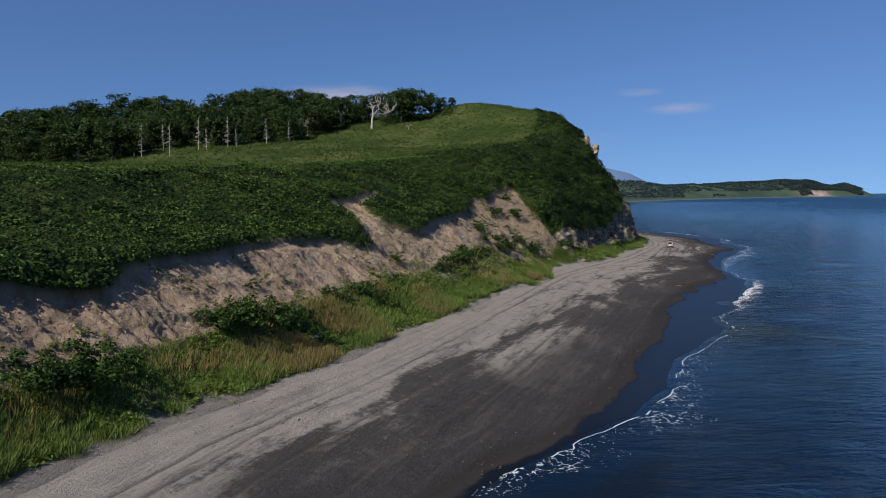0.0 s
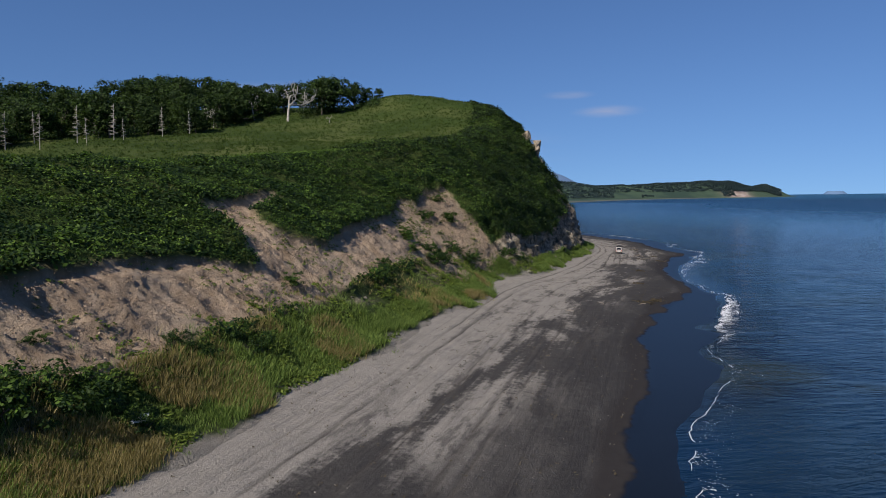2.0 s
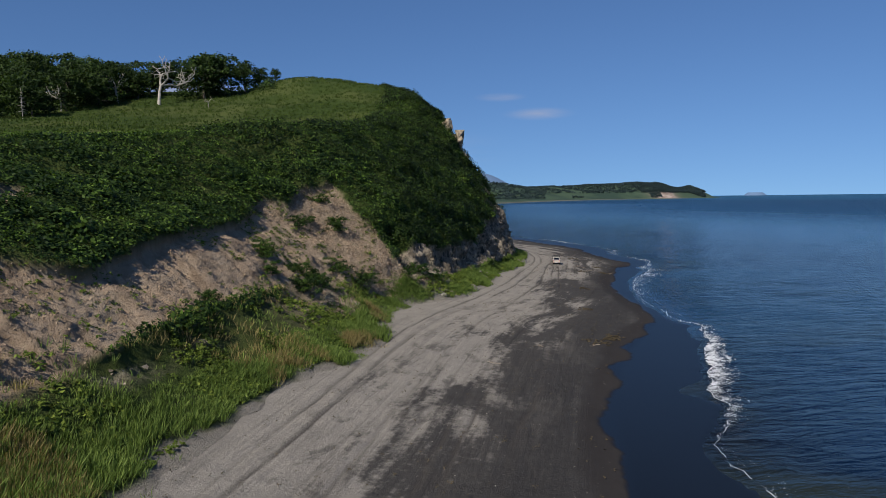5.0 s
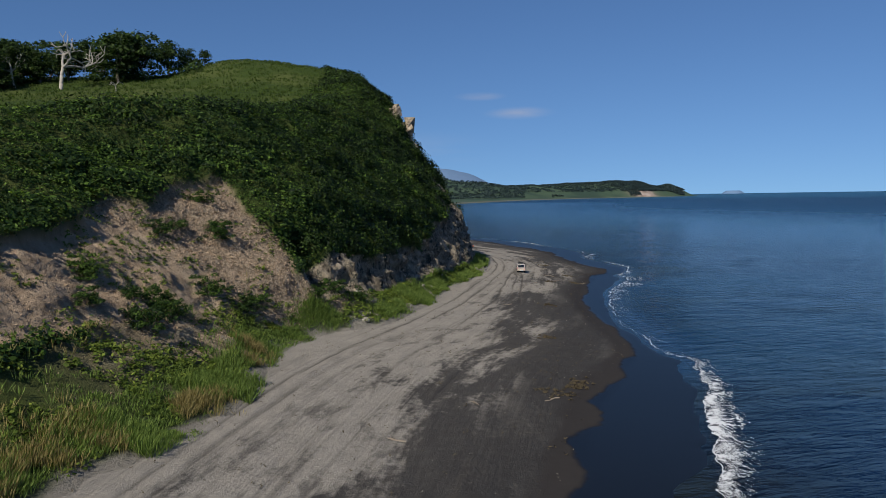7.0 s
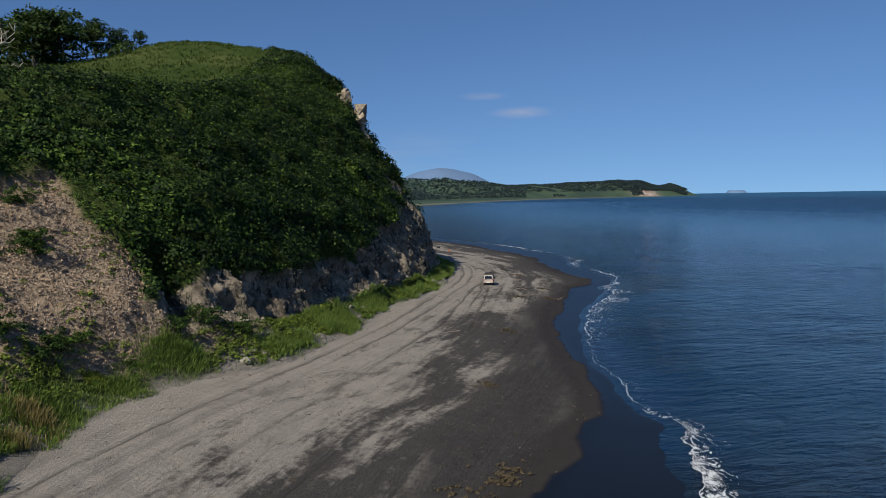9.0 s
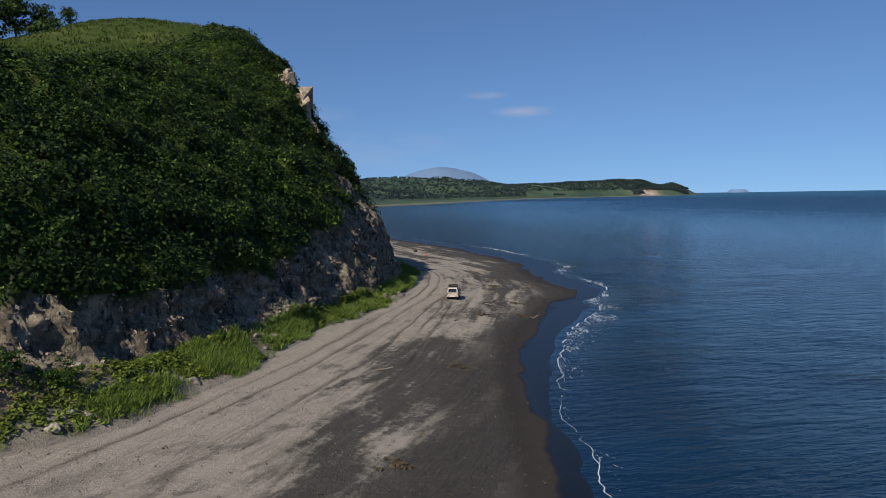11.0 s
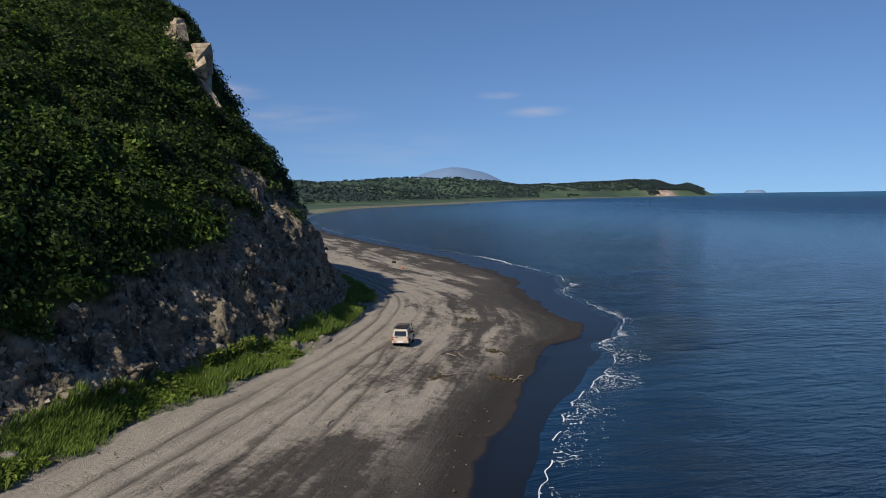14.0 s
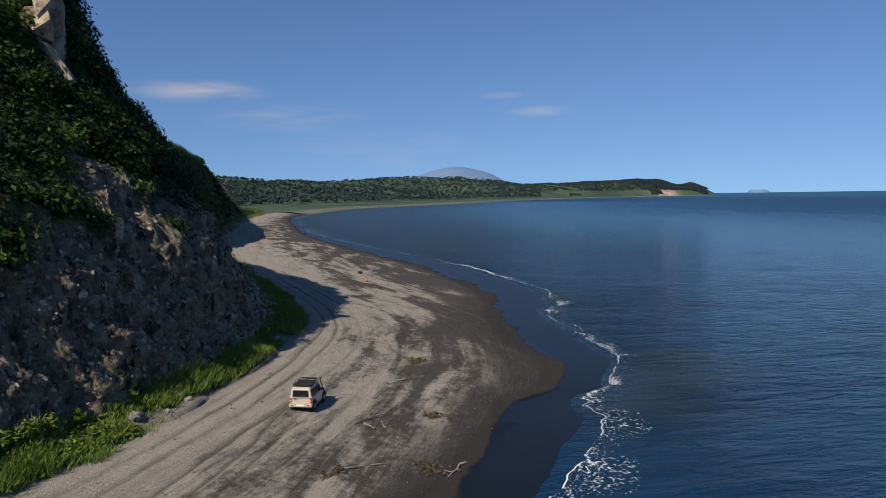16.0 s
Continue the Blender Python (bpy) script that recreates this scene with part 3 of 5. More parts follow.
for way in TRACKS:
    mid = np.interp(PLACES, [a for a, b in way], [b for a, b in way], left=-9, right=-9) + fbm(RUN / 11, RUN * 0 + way[0][1], 3, 5) * 0.8
    faded = 0.35 + 0.65 * np.clip(fbm(RUN / 17, RUN * 0 + way[0][1] * 3, 2, 7) * 4 + 0.6, 0, 1)
    track = np.maximum(track, np.exp(-((lat - mid[None]) / 0.15) ** 2) * faded[None])
track *= ruff
Bp[..., 2] += (fbm(Bp[..., 0] / 2.2, Bp[..., 1] / 2.2, 4, 3) * 0.20 + fbm(lat / 0.8, RUN[None] / 30, 3, 9) * 0.10) * ruff * np.clip((1.02 - across) * 8, 0.1, 1)
Bp[..., 2] -= track * 0.07
# shallow scallops along the water's edge
Bp[..., 2] += fbm(RUN[None] / 14 + across * 0, across * 0 + 3.3, 3, 10) * 0.30 * np.exp(-((across - 0.10) / 0.10) ** 2) * np.clip(across * 12, 0, 1)
beach = tagged(grid_mesh("beach", Bp, SAND, [("across", across), ("lat", lat), ("run", np.repeat(RUN[None], NB, 0)), ("track", track), ("shore", across * WIDE[None]), ("damp", np.repeat(along(DAMP, PLACES)[None], NB, 0))]), "wide dark volcanic sand beach with pale dry streaks", "beach", kind="structure")

# ---- sea ----
SHORE_PTS = spline([tuple(v) for v in W[::24]] + [(160, 1010), (220, 1168), (374, 1408)], 900)


def shore_distance(x, y):
    d = np.full(x.shape, 1e9)
    for k in range(0, len(SHORE_PTS), 3):
        d = np.minimum(d, (x - SHORE_PTS[k, 0]) ** 2 + (y - SHORE_PTS[k, 1]) ** 2)
    return np.sqrt(d)


def sea_sheet():
    r = np.concatenate([np.linspace(0, 420, 170), np.geomspace(425, 4850, 40)])
    a = np.linspace(radians(-180), radians(180), 340)
    R, A = np.meshgrid(r, a, indexing="ij")
    X, Y = 20 + R * np.sin(A), -45 + R * np.cos(A)
    Z = np.clip((R - 2500) / 2350, 0, 1) ** 2 * 9.0
    d = shore_distance(X, Y)
    swell = np.clip((500 - R) / 300, 0, 1) * np.clip((d - 3) / 12, 0, 1)
    Z = Z + swell * (fbm(X / 7 - Y / 16, Y / 9 + X / 20, 3, 2) * 0.22)
    return np.stack([X, Y, Z], -1), d


Sp, sea_d = sea_sheet()
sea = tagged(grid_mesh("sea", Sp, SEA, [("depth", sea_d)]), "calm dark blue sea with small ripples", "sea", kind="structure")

def surf():
    lo, hi = np.searchsorted(PLACES, [2.0, 15.9])
    up = np.interp(np.arange(lo * 6, hi * 6) / 6, np.arange(NS), PLACES)
    g, w = spline(GRASS, up), spline(WATER, up)
    out = (w - g) / np.linalg.norm(w - g, axis=1)[:, None]
    w = w + out * along(WATER_OFF, up)[:, None]
    run = np.interp(up, PLACES, RUN)
    at = np.interp(up, *zip(*SURF)) + fbm(run / 9, run * 0, 3, 4) * 4.5 + np.abs(fbm(run / 2.3, run * 0 + 7, 3, 8)) * 1.6
    wide = np.interp(up, *zip(*SURF_WIDE)) * (1 + 1.4 * fbm(run / 6, run * 0 + 2, 2, 5))
    full = np.interp(up, *zip(*SURF_FULL))
    rows = 84
    f = np.linspace(0, 1, rows)[:, None]
    off = at[None] + f * wide[None]
    X = w[None, :, 0] + out[None, :, 0] * off
    Y = w[None, :, 1] + out[None, :, 1] * off
    lace = np.abs(fbm(X / 0.45, Y / 0.6, 2, 2)) * 0.6 + 0.34 * np.abs(fbm(X / 0.15, Y / 0.15, 2, 6))
    keep = lace < full[None] * (1.0 - 0.72 * f) * np.clip(fbm(X / 3, Y / 3, 3, 11) * 2.6 + 0.75, 0, 1.5) * 0.17
    toss = np.random.RandomState(6).rand(*X.shape)
    churn = np.clip(full[None] - 0.3, 0, 1) * 2.6 * np.exp(-((f - 0.22) / 0.2) ** 2) * np.clip(fbm(X / 1.1, Y / 1.1, 3, 1) * 3.5 + 0.75, 0.05, 1)
    keep |= toss < churn
    keep |= (f < 0.02) & (full[None] > 0.05) & (fbm(X / 2, Y / 2, 2, 3) > -0.12)
    Z = 0.05 + 0.3 * np.clip(full[None] - 0.3, 0, 1) * np.exp(-((f - 0.35) / 0.25) ** 2) + 0.06 * lace
    P = np.stack([X, Y, np.broadcast_to(Z, X.shape)], -1)
    k = keep[:-1, :-1]
    Q = np.stack([P[:-1, :-1][k], P[:-1, 1:][k], P[1:, 1:][k], P[1:, :-1][k]], 1)
    return Q


# ---- far shore ----
FAR_W = [(118, 860), (160, 1010), (220, 1168), (374, 1408), (640, 1850), (950, 2300), (1300, 2650), (1683, 2809), (1850, 2880), (2000, 2960), (2060, 3010)]
FAR_H = [14, 25, 38, 58, 75, 90, 78, 66, 26, 66, 86, 52, 70, 61, 59, 58, 58, 3]
FAR_S = [1, 1, 1, 1, 0.9, 0.8, 0.6, 0.28, 0.22, 0.16, 0.1]


def far_land():
    n = 420
    w = spline(FAR_W, n)
    h = spline([(v,) for v in FAR_H], n)
    wide = spline([(v,) for v in FAR_S], n)
    inl = np.array([-0.85, 0.53])
    offs = [(-40, -3), (0, 0.5), (15, 2.5), (150, 4.5), (420, 0.55), (900, 1.0), (1500, 0.9)]
    rows = []
    for k, (o, zz) in enumerate(offs):
        hz = np.full((n, 1), zz) if k < 4 else h * zz
        rows.append(np.concatenate([w + inl * o * wide, hz], 1))
    out = []
    for a, b in zip(rows, rows[1:]):
        for f in np.arange(14) / 14:
            out.append(a * (1 - f) + b * f)
    out.append(rows[-1])
    P = np.array(out)
    P[..., 2] += fbm(P[..., 0] / 190, P[..., 1] / 190, 4, 5) * 40 * np.clip((P[..., 2] - 4) / 25, 0, 1) + fbm(P[..., 0] / 60, P[..., 1] / 60, 3, 2) * 12 * np.clip((P[..., 2] - 8) / 25, 0, 1)
    cliff = np.exp(-((P[..., 0] - 1690) / 55) ** 2) * np.clip((P[..., 2] - 1) / 4, 0, 1) * np.clip((34 - P[..., 2]) / 8, 0, 1)
    cliff = np.maximum(cliff, np.exp(-((P[..., 0] - 1960) / 30) ** 2) * np.clip((P[..., 2] - 24) / 4, 0, 1) * np.clip((52 - P[..., 2]) / 8, 0, 1))
    cliff[14:29] = np.maximum(cliff[14:29], 0.18)
    return P, np.clip(cliff * 1.6, 0, 1)


FARP, far_cliff = far_land()
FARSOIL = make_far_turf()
far = tagged(grid_mesh("far_shore", FARP, FARSOIL, [("bare", far_cliff)]), "distant wooded hills, green tinted for haze, with a pale cliff round the bay", "hills", kind="structure")


def cone_hill(name, cx, cy, radius, height, mat, seed, flat=0.0):
    r = np.linspace(0, 1, 24)
    a = np.linspace(0, 2 * math.pi, 64)
    R, A = np.meshgrid(r, a, indexing="ij")
    X, Y = cx + radius * R * np.sin(A), cy + radius * R * np.cos(A)
    Z = height * (np.clip(1 - R, 0, 1 - flat) / (1 - flat) if flat > 0.3 else np.cos(R * math.pi / 2) ** 1.3) * (1 + 0.12 * fbm(X / radius * 4, Y / radius * 4, 3, seed)) - 2
    return grid_mesh(name, np.stack([X, Y, Z], -1), mat, [("bare", Z * 0)])


tagged(cone_hill("far_mountain", 1219, 4440, 520, 188, FAR_BLUE, 3, 0.18), "distant flat-topped mountain, coloured pale blue for haze", "mountain", kind="structure")
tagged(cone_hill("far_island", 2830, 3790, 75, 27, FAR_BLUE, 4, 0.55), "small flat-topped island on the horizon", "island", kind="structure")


# ---- plants ----
def leaves(P, size, per, spread, seed, up=0.35, flat=0.6, long=1.5, normal=None):
    """Corners (n, 4, 3) of folded leaves, per of them round each point of P; size and spread in metres, one for each point."""
    rs = np.random.RandomState(seed)
    n = len(P) * per
    size, spread = np.repeat(np.broadcast_to(size, len(P)), per), np.repeat(np.broadcast_to(spread, len(P)), per)
    d = rs.normal(size=(n, 3))
    d /= np.linalg.norm(d, axis=1)[:, None]
    d[:, 2] = np.abs(d[:, 2]) * 0.9
    c = np.repeat(P, per, 0) + d * (spread * rs.uniform(0.45, 1, n))[:, None]
    face = d + rs.normal(size=(n, 3)) * flat + [0, 0, up]
    if normal is not None:
        face = d * 0.55 + rs.normal(size=(n, 3)) * flat + np.repeat(normal, per, 0) * 1.1
    face /= np.linalg.norm(face, axis=1)[:, None]
    t = np.cross(face, rs.normal(size=(n, 3)))
    t /= np.linalg.norm(t, axis=1)[:, None]
    b = np.cross(face, t)
    L = (size * rs.uniform(0.6, 1.25, n))[:, None]
    return np.stack([c - t * L * 0.5 * long, c + b * L * 0.42 - face * L * 0.12, c + t * L * 0.5 * long, c - b * L * 0.42 - face * L * 0.12], 1)


def blades(P, height, per, spread, seed, wide=0.05, lean=0.45):
    """Corners (n, 4, 3) of upright tapered grass blades in tufts at P."""
    rs = np.random.RandomState(seed)
    n = len(P) * per
    h = np.repeat(np.broadcast_to(height, len(P)), per) * rs.uniform(0.55, 1.15, n)
    sp = np.repeat(np.broadcast_to(spread, len(P)), per)
    a = rs.uniform(0, 2 * math.pi, n)
    out = np.column_stack([np.cos(a), np.sin(a), np.zeros(n)])
    r = (sp * np.sqrt(rs.rand(n)))[:, None]
    base = np.repeat(P, per, 0) + out * r * 0.6
    tip = base + out * (h * lean * rs.rand(n))[:, None] + np.column_stack([np.zeros((n, 2)), h])
    b = rs.uniform(0, 2 * math.pi, n)
    side = np.column_stack([np.cos(b), np.sin(b), np.zeros(n)]) * np.broadcast_to(wide, n)[:, None] * 0.5
    mid = base * 0.45 + tip * 0.55
    return np.stack([base - side, mid + side * 1.3, tip, mid - side * 1.3], 1)


def quads_mesh(name, Q, mat, smooth=False):
    n = len(Q)
    me = bpy.data.meshes.new(name)
    me.vertices.add(n * 4)
    me.vertices.foreach_set("co", np.ascontiguousarray(Q, np.float32).ravel())
    me.loops.add(n * 4)
    me.loops.foreach_set("vertex_index", np.arange(n * 4))
    me.polygons.add(n)
    me.polygons.foreach_set("loop_start", np.arange(n) * 4)
    me.materials.append(mat)
    me.update(calc_edges=True)
    return me


def pick(weight, count, seed):
    """Random places on the hillside, by weight for each grid cell, with the cell's area counted in; also the cell numbers."""
    rs = np.random.RandomState(seed)
    a = Hn[1:, :-1] - Hn[:-1, :-1]
    b = Hn[:-1, 1:] - Hn[:-1, :-1]
    area = np.linalg.norm(np.cross(a, b), axis=-1)
    w = (weight[:-1, :-1] * area).ravel()
    cum = np.cumsum(w)
    k = np.searchsorted(cum, rs.rand(count) * cum[-1])
    i, j = np.unravel_index(k, area.shape)
    u, v = rs.rand(count)[:, None], rs.rand(count)[:, None]
    return Hn[i, j] + a[i, j] * u + b[i, j] * v, i, j


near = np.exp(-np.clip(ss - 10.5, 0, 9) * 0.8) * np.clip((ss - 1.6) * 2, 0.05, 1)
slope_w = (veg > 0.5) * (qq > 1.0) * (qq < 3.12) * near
# shrubs thin beyond station 7.8 so darker scrub colours imitate the slope's shade
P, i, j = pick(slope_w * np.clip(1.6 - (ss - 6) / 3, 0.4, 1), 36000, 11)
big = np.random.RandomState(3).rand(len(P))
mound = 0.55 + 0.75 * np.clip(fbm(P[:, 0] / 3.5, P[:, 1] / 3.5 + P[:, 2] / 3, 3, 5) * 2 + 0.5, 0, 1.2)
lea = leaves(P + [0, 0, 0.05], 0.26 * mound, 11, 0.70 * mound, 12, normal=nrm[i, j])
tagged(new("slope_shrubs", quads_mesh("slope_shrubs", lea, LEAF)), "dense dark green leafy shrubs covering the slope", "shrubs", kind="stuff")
# taller thickets of darker scrub towards the headland, partly standing in for shade
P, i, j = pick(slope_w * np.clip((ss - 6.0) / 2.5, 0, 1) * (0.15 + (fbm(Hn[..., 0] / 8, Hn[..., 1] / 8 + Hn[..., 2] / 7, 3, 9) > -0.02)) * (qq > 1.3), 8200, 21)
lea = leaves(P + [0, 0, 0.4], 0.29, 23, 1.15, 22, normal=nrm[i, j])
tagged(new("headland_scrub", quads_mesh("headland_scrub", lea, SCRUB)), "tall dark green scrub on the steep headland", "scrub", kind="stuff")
# pale broad leaves among the shrubs
P, i, j = pick(slope_w * (fbm(Hn[..., 0] / 9, Hn[..., 1] / 9 + Hn[..., 2] / 8, 3, 3) > -0.05), 9000, 31)
lea = leaves(P + [0, 0, 0.6], 0.2, 3, 0.35, 32, up=1.2, flat=0.4)
tagged(new("broad_leaves", quads_mesh("broad_leaves", lea, BRIGHT)), "bright green broad leaves scattered among the shrubs", "leaves", kind="stuff")
# meadow grass
P, i, j = pick((qq > 2.95) * (qq < 4.6) * (ss > 2) * np.clip(12.5 - ss, 0.05, 1) * np.exp(-(qq - 3) * 0.5), 26000, 41)
tagged(new("meadow_grass", quads_mesh("meadow_grass", blades(P, 0.45, 4, 0.7, 42, 0.17, 0.7), MEADOW_GRASS)), "yellow-green grass of the hilltop meadow", "grass", kind="stuff")
# grass of the strip between beach and slope
strip = (qq < 1.25) * (rock < 0.5) * (ss > 1.2) * (ss < 12.4)
clear = fbm(Hn[..., 0] / 4, Hn[..., 1] / 4, 3, 4)
dens = strip * np.clip(1.25 - qq, 0.15, 1) * (1 - bare * 0.93) * (1 - 0.95 * sandy) * np.clip((qq - 0.03 + wob * 0.5) * 8, 0.03, 1)
clumps = np.clip((fbm(Hn[..., 0] / 5.5, Hn[..., 1] / 5.5, 2, 14) + 0.13) * 10, 0.06, 1.6)
dens = dens * np.where((ss > 5.8) & (ss < 8.6), clumps, 1)
dens = dens * np.where(ss > 7.2, 1.9, 1) * np.where((ss > 4.6) & (ss < 7.2) & (qq > 0.55 + wob * 0.6), 0.10, 1)
P, i, j = pick(dens, 26000, 51)
tuft = sum(np.exp(-((ss - a) / 0.07) ** 2 - ((qq - b) / 0.14) ** 2) for a, b in ((6.3, 0.5), (6.42, 0.6), (6.88, 0.36), (7.0, 0.32), (7.83, 0.62), (7.72, 0.45), (5.9, 0.4), (8.3, 0.5), (8.55, 0.35)))
more = pick(strip * (0.25 * (ss > 5.2) * (ss < 8.8) * (qq < 0.45) * (clumps > 0.9) + tuft), 4600, 151)[0]      # tussocks out on the sand
P = np.concatenate([P, more])
tall = 0.85 * np.clip(0.7 + 1.8 * fbm(P[:, 0] / 5, P[:, 1] / 5, 3, 2), 0.3, 1.3)
tagged(new("beach_grass", quads_mesh("beach_grass", blades(P, tall, 10, 0.36, 52, 0.036, 0.9), BEACH_GRASS)), "tall green beach grass along the sand's edge", "grass", kind="stuff")
P, i, j = pick(dens * (fbm(Hn[..., 0] / 7, Hn[..., 1] / 7, 3, 6) > 0.04) * (ss < 7.2) * np.clip(ss - 2.2, 0.25, 1), 4600, 53)
tagged(new("dry_grass", quads_mesh("dry_grass", blades(P, 0.75, 10, 0.5, 54, 0.032, 0.8), DRY_GRASS)), "straw-coloured dry grass among the green", "grass", kind="stuff")
P, i, j = pick(strip * (1 - bare * 0.8) * (qq > 0.2) * (clear > 0.0) * np.where(ss > 7, 6.0, np.where(ss < 4.2, 2.0, np.where(ss > 4.8, 1.5, 1))), 9500, 55)
tagged(new("leafy_weeds", quads_mesh("leafy_weeds", leaves(P, 0.2, 18, 0.5, 56, up=1.0), WEED_LEAF)), "bright green leafy weeds at the slope's foot", "weeds", kind="stuff")
# low cushions of yellow-green moss on the gravel
cushion = sum(np.exp(-((ss - a) / 0.035) ** 2 - ((qq - b) / 0.09) ** 2) for a, b in ((7.5, 0.5), (6.12, 0.5), (8.85, 0.6), (9.05, 0.75), (8.3, 0.3), (7.35, 0.3)))
P, i, j = pick(cushion * (cushion > 0.3), 2600, 155)
tagged(new("moss_cushions", quads_mesh("moss_cushions", leaves(P, 0.09, 8, 0.14, 156, up=1.4), MOSS)), "low yellow-green moss cushions on the gravel", "moss", kind="stuff")
# a few sprigs on the bare scar
P, i, j = pick(bare * (fbm(Hn[..., 0] / 5, Hn[..., 1] / 5 + Hn[..., 2] / 5, 3, 1) > 0.06) * (1 + 2 * (ss > 5.3)), 1200, 57)
tagged(new("scar_sprigs", quads_mesh("scar_sprigs", leaves(P, 0.17, 8, 0.30, 58, up=1.0), WEED_LEAF)), "small green sprigs on the bare earth", "weeds", kind="stuff")


# loose clods and stones on the scar
P, i, j = pick(bare * (ss > 1.5) * (1 + 5 * rubble), 20000, 59)
tagged(new("loose_clods", quads_mesh("loose_clods", leaves(P, 0.12 * (1 + 0.35 * rubble[i, j]) * np.random.RandomState(8).uniform(0.5, 1.5, len(P)), 2, 0.07, 60, up=0.2, long=1.0), EARTH)), "loose sandy clods and stones on the bare slope", "stones", kind="stuff")


# angular blocks standing out of the cliff face
P, i, j = pick(np.clip(rock * 1.3 - 0.3, 0, 1) * (ss < 11.8), 7000, 65)
tagged(new("cliff_blocks", quads_mesh("cliff_blocks", leaves(P, 0.30 * np.random.RandomState(4).uniform(0.4, 1.8, len(P)), 2, 0.12, 66, flat=0.45, long=1.0, normal=nrm[i, j]), CLIFF)), "angular pale blocks in the grey cliff face", "stones", kind="stuff")


HN_FLAT = Hn.reshape(-1, 3)


def ground_z(px, py):
    k = np.argmin((HN_FLAT[:, 0] - px) ** 2 + (HN_FLAT[:, 1] - py) ** 2)
    return HN_FLAT[k, 2]


def spot(s, q):
    """The hillside's surface at station s and slope height q."""
    i, j = np.argmin(np.abs(QS - q)), np.argmin(np.abs(PLACES - s))
    return Vector(Hn[i, j])


def part(name, data, mat, parent, label=""):
    """Links a bmesh or a mesh as one object under a thing or a part."""
    if isinstance(data, bmesh.types.BMesh):
        me = bpy.data.meshes.new(name)
        data.to_mesh(me)
        data.free()
    else:
        me = data
    if mat and not me.materials:
        me.materials.append(mat)
    ob = new(name, me)
    ob.parent = parent
    return tagged(ob, label)


def limb(bm, a, b, ra, rb, sides=6):
    """A tapered round limb from a to b, added to bm."""
    a, b = Vector(a), Vector(b)
    m = (b - a).to_track_quat("Z", "Y").to_matrix()
    rings = []
    for c, r in ((a, ra), (b, rb)):
        rings.append([bm.verts.new(c + m @ Vector((r * math.cos(k * 2 * math.pi / sides), r * math.sin(k * 2 * math.pi / sides), 0))) for k in range(sides)])
    for k in range(sides):
        f = bm.faces.new((rings[0][k], rings[0][(k + 1) % sides], rings[1][(k + 1) % sides], rings[1][k]))
        f.smooth = True
    bm.faces.new(rings[1])


def grow(bm, rs, a, way, length, r, depth, ends, spread=0.7, rise=0.25, taper=0.68):
    """A branching limb system; the ends of its twigs are collected in ends."""
    p, d = Vector(a), Vector(way).normalized()
    steps = 3
    for k in range(steps):
        d = (d + Vector(rs.normal(size=3)) * 0.16 + Vector((0, 0, rise * 0.25))).normalized()
        q = p + d * length / steps
        limb(bm, p, q, r * (1 - 0.25 * k / steps), r * (1 - 0.25 * (k + 1) / steps), 6 if r > 0.08 else 4)
        p = q
    r *= 0.72
    if depth == 0:
        ends.append(p)
        return
    for k in range(3 if depth > 1 else 2):
        w = (d + Vector(rs.normal(size=3)) * spread + Vector((0, 0, rise))).normalized()
        grow(bm, rs, p, w, length * rs.uniform(0.6, 0.8), r * taper, depth - 1, ends, spread, rise, taper)
    ends.append(p)


def broadleaf_tree(seed, height=10.0, label="dark green broadleaf tree with a spreading crown"):
    rs = np.random.RandomState(seed)
    tree = tagged(new("tree"), label, "tree", "woodland trees on the hilltop")
    bm, ends = bmesh.new(), []
    grow(bm, rs, (0, 0, -0.4), (rs.normal() * 0.1, rs.normal() * 0.1, 1), height * 0.27, height * 0.026, 3, ends, 0.75, 0.2)
    part("trunk", bm, BARK, tree)
    E = np.array([tuple(e) for e in ends])
    E = np.vstack([E, E[rs.randint(0, len(E), 6)] + rs.normal(size=(6, 3)) * [1.4, 1.4, 1.1] * height / 10])
    dome = rs.normal(size=(52, 3))
    dome /= np.linalg.norm(dome, axis=1)[:, None]
    E = np.vstack([E, dome * np.array([0.36, 0.36, 0.36]) * height * rs.uniform(0.55, 1, (52, 1)) + [0, 0, height * 0.44]])
    E = E[E[:, 2] > height * 0.1]
    part("crown", quads_mesh("crown", leaves(E, height * 0.040, 26, height * 0.125, seed + 1, up=0.5), TREE_LEAF), None, tree)
    return tree


def spruce_tree(seed, height=13.0):
    rs = np.random.RandomState(seed)
    tree = tagged(new("spruce_tree"), "dark narrow spruce with tiered drooping boughs", "tree", "spruces on the hilltop")
    bm = bmesh.new()
    limb(bm, (0, 0, -0.4), (0, 0, height), 0.22, 0.03)
    part("trunk", bm, BARK, tree)
    pts, sz = [], []
    for k in range(16):
        f = k / 16
        zz = height * (0.14 + 0.84 * f)
        reach = height * 0.2 * (1 - f) * rs.uniform(0.75, 1.15) + 0.25
        for a in np.linspace(0, 2 * math.pi, 8)[:-1] + rs.rand() * 6:
            for g in (0.35, 0.7, 1.0):
                pts.append((math.cos(a) * reach * g, math.sin(a) * reach * g, zz - 0.3 * reach * g))
                sz.append(0.35)
    part("crown", quads_mesh("crown", leaves(np.array(pts), 0.5, 7, 0.4, seed + 5, up=0.2), SPRUCE), None, tree)
    return tree


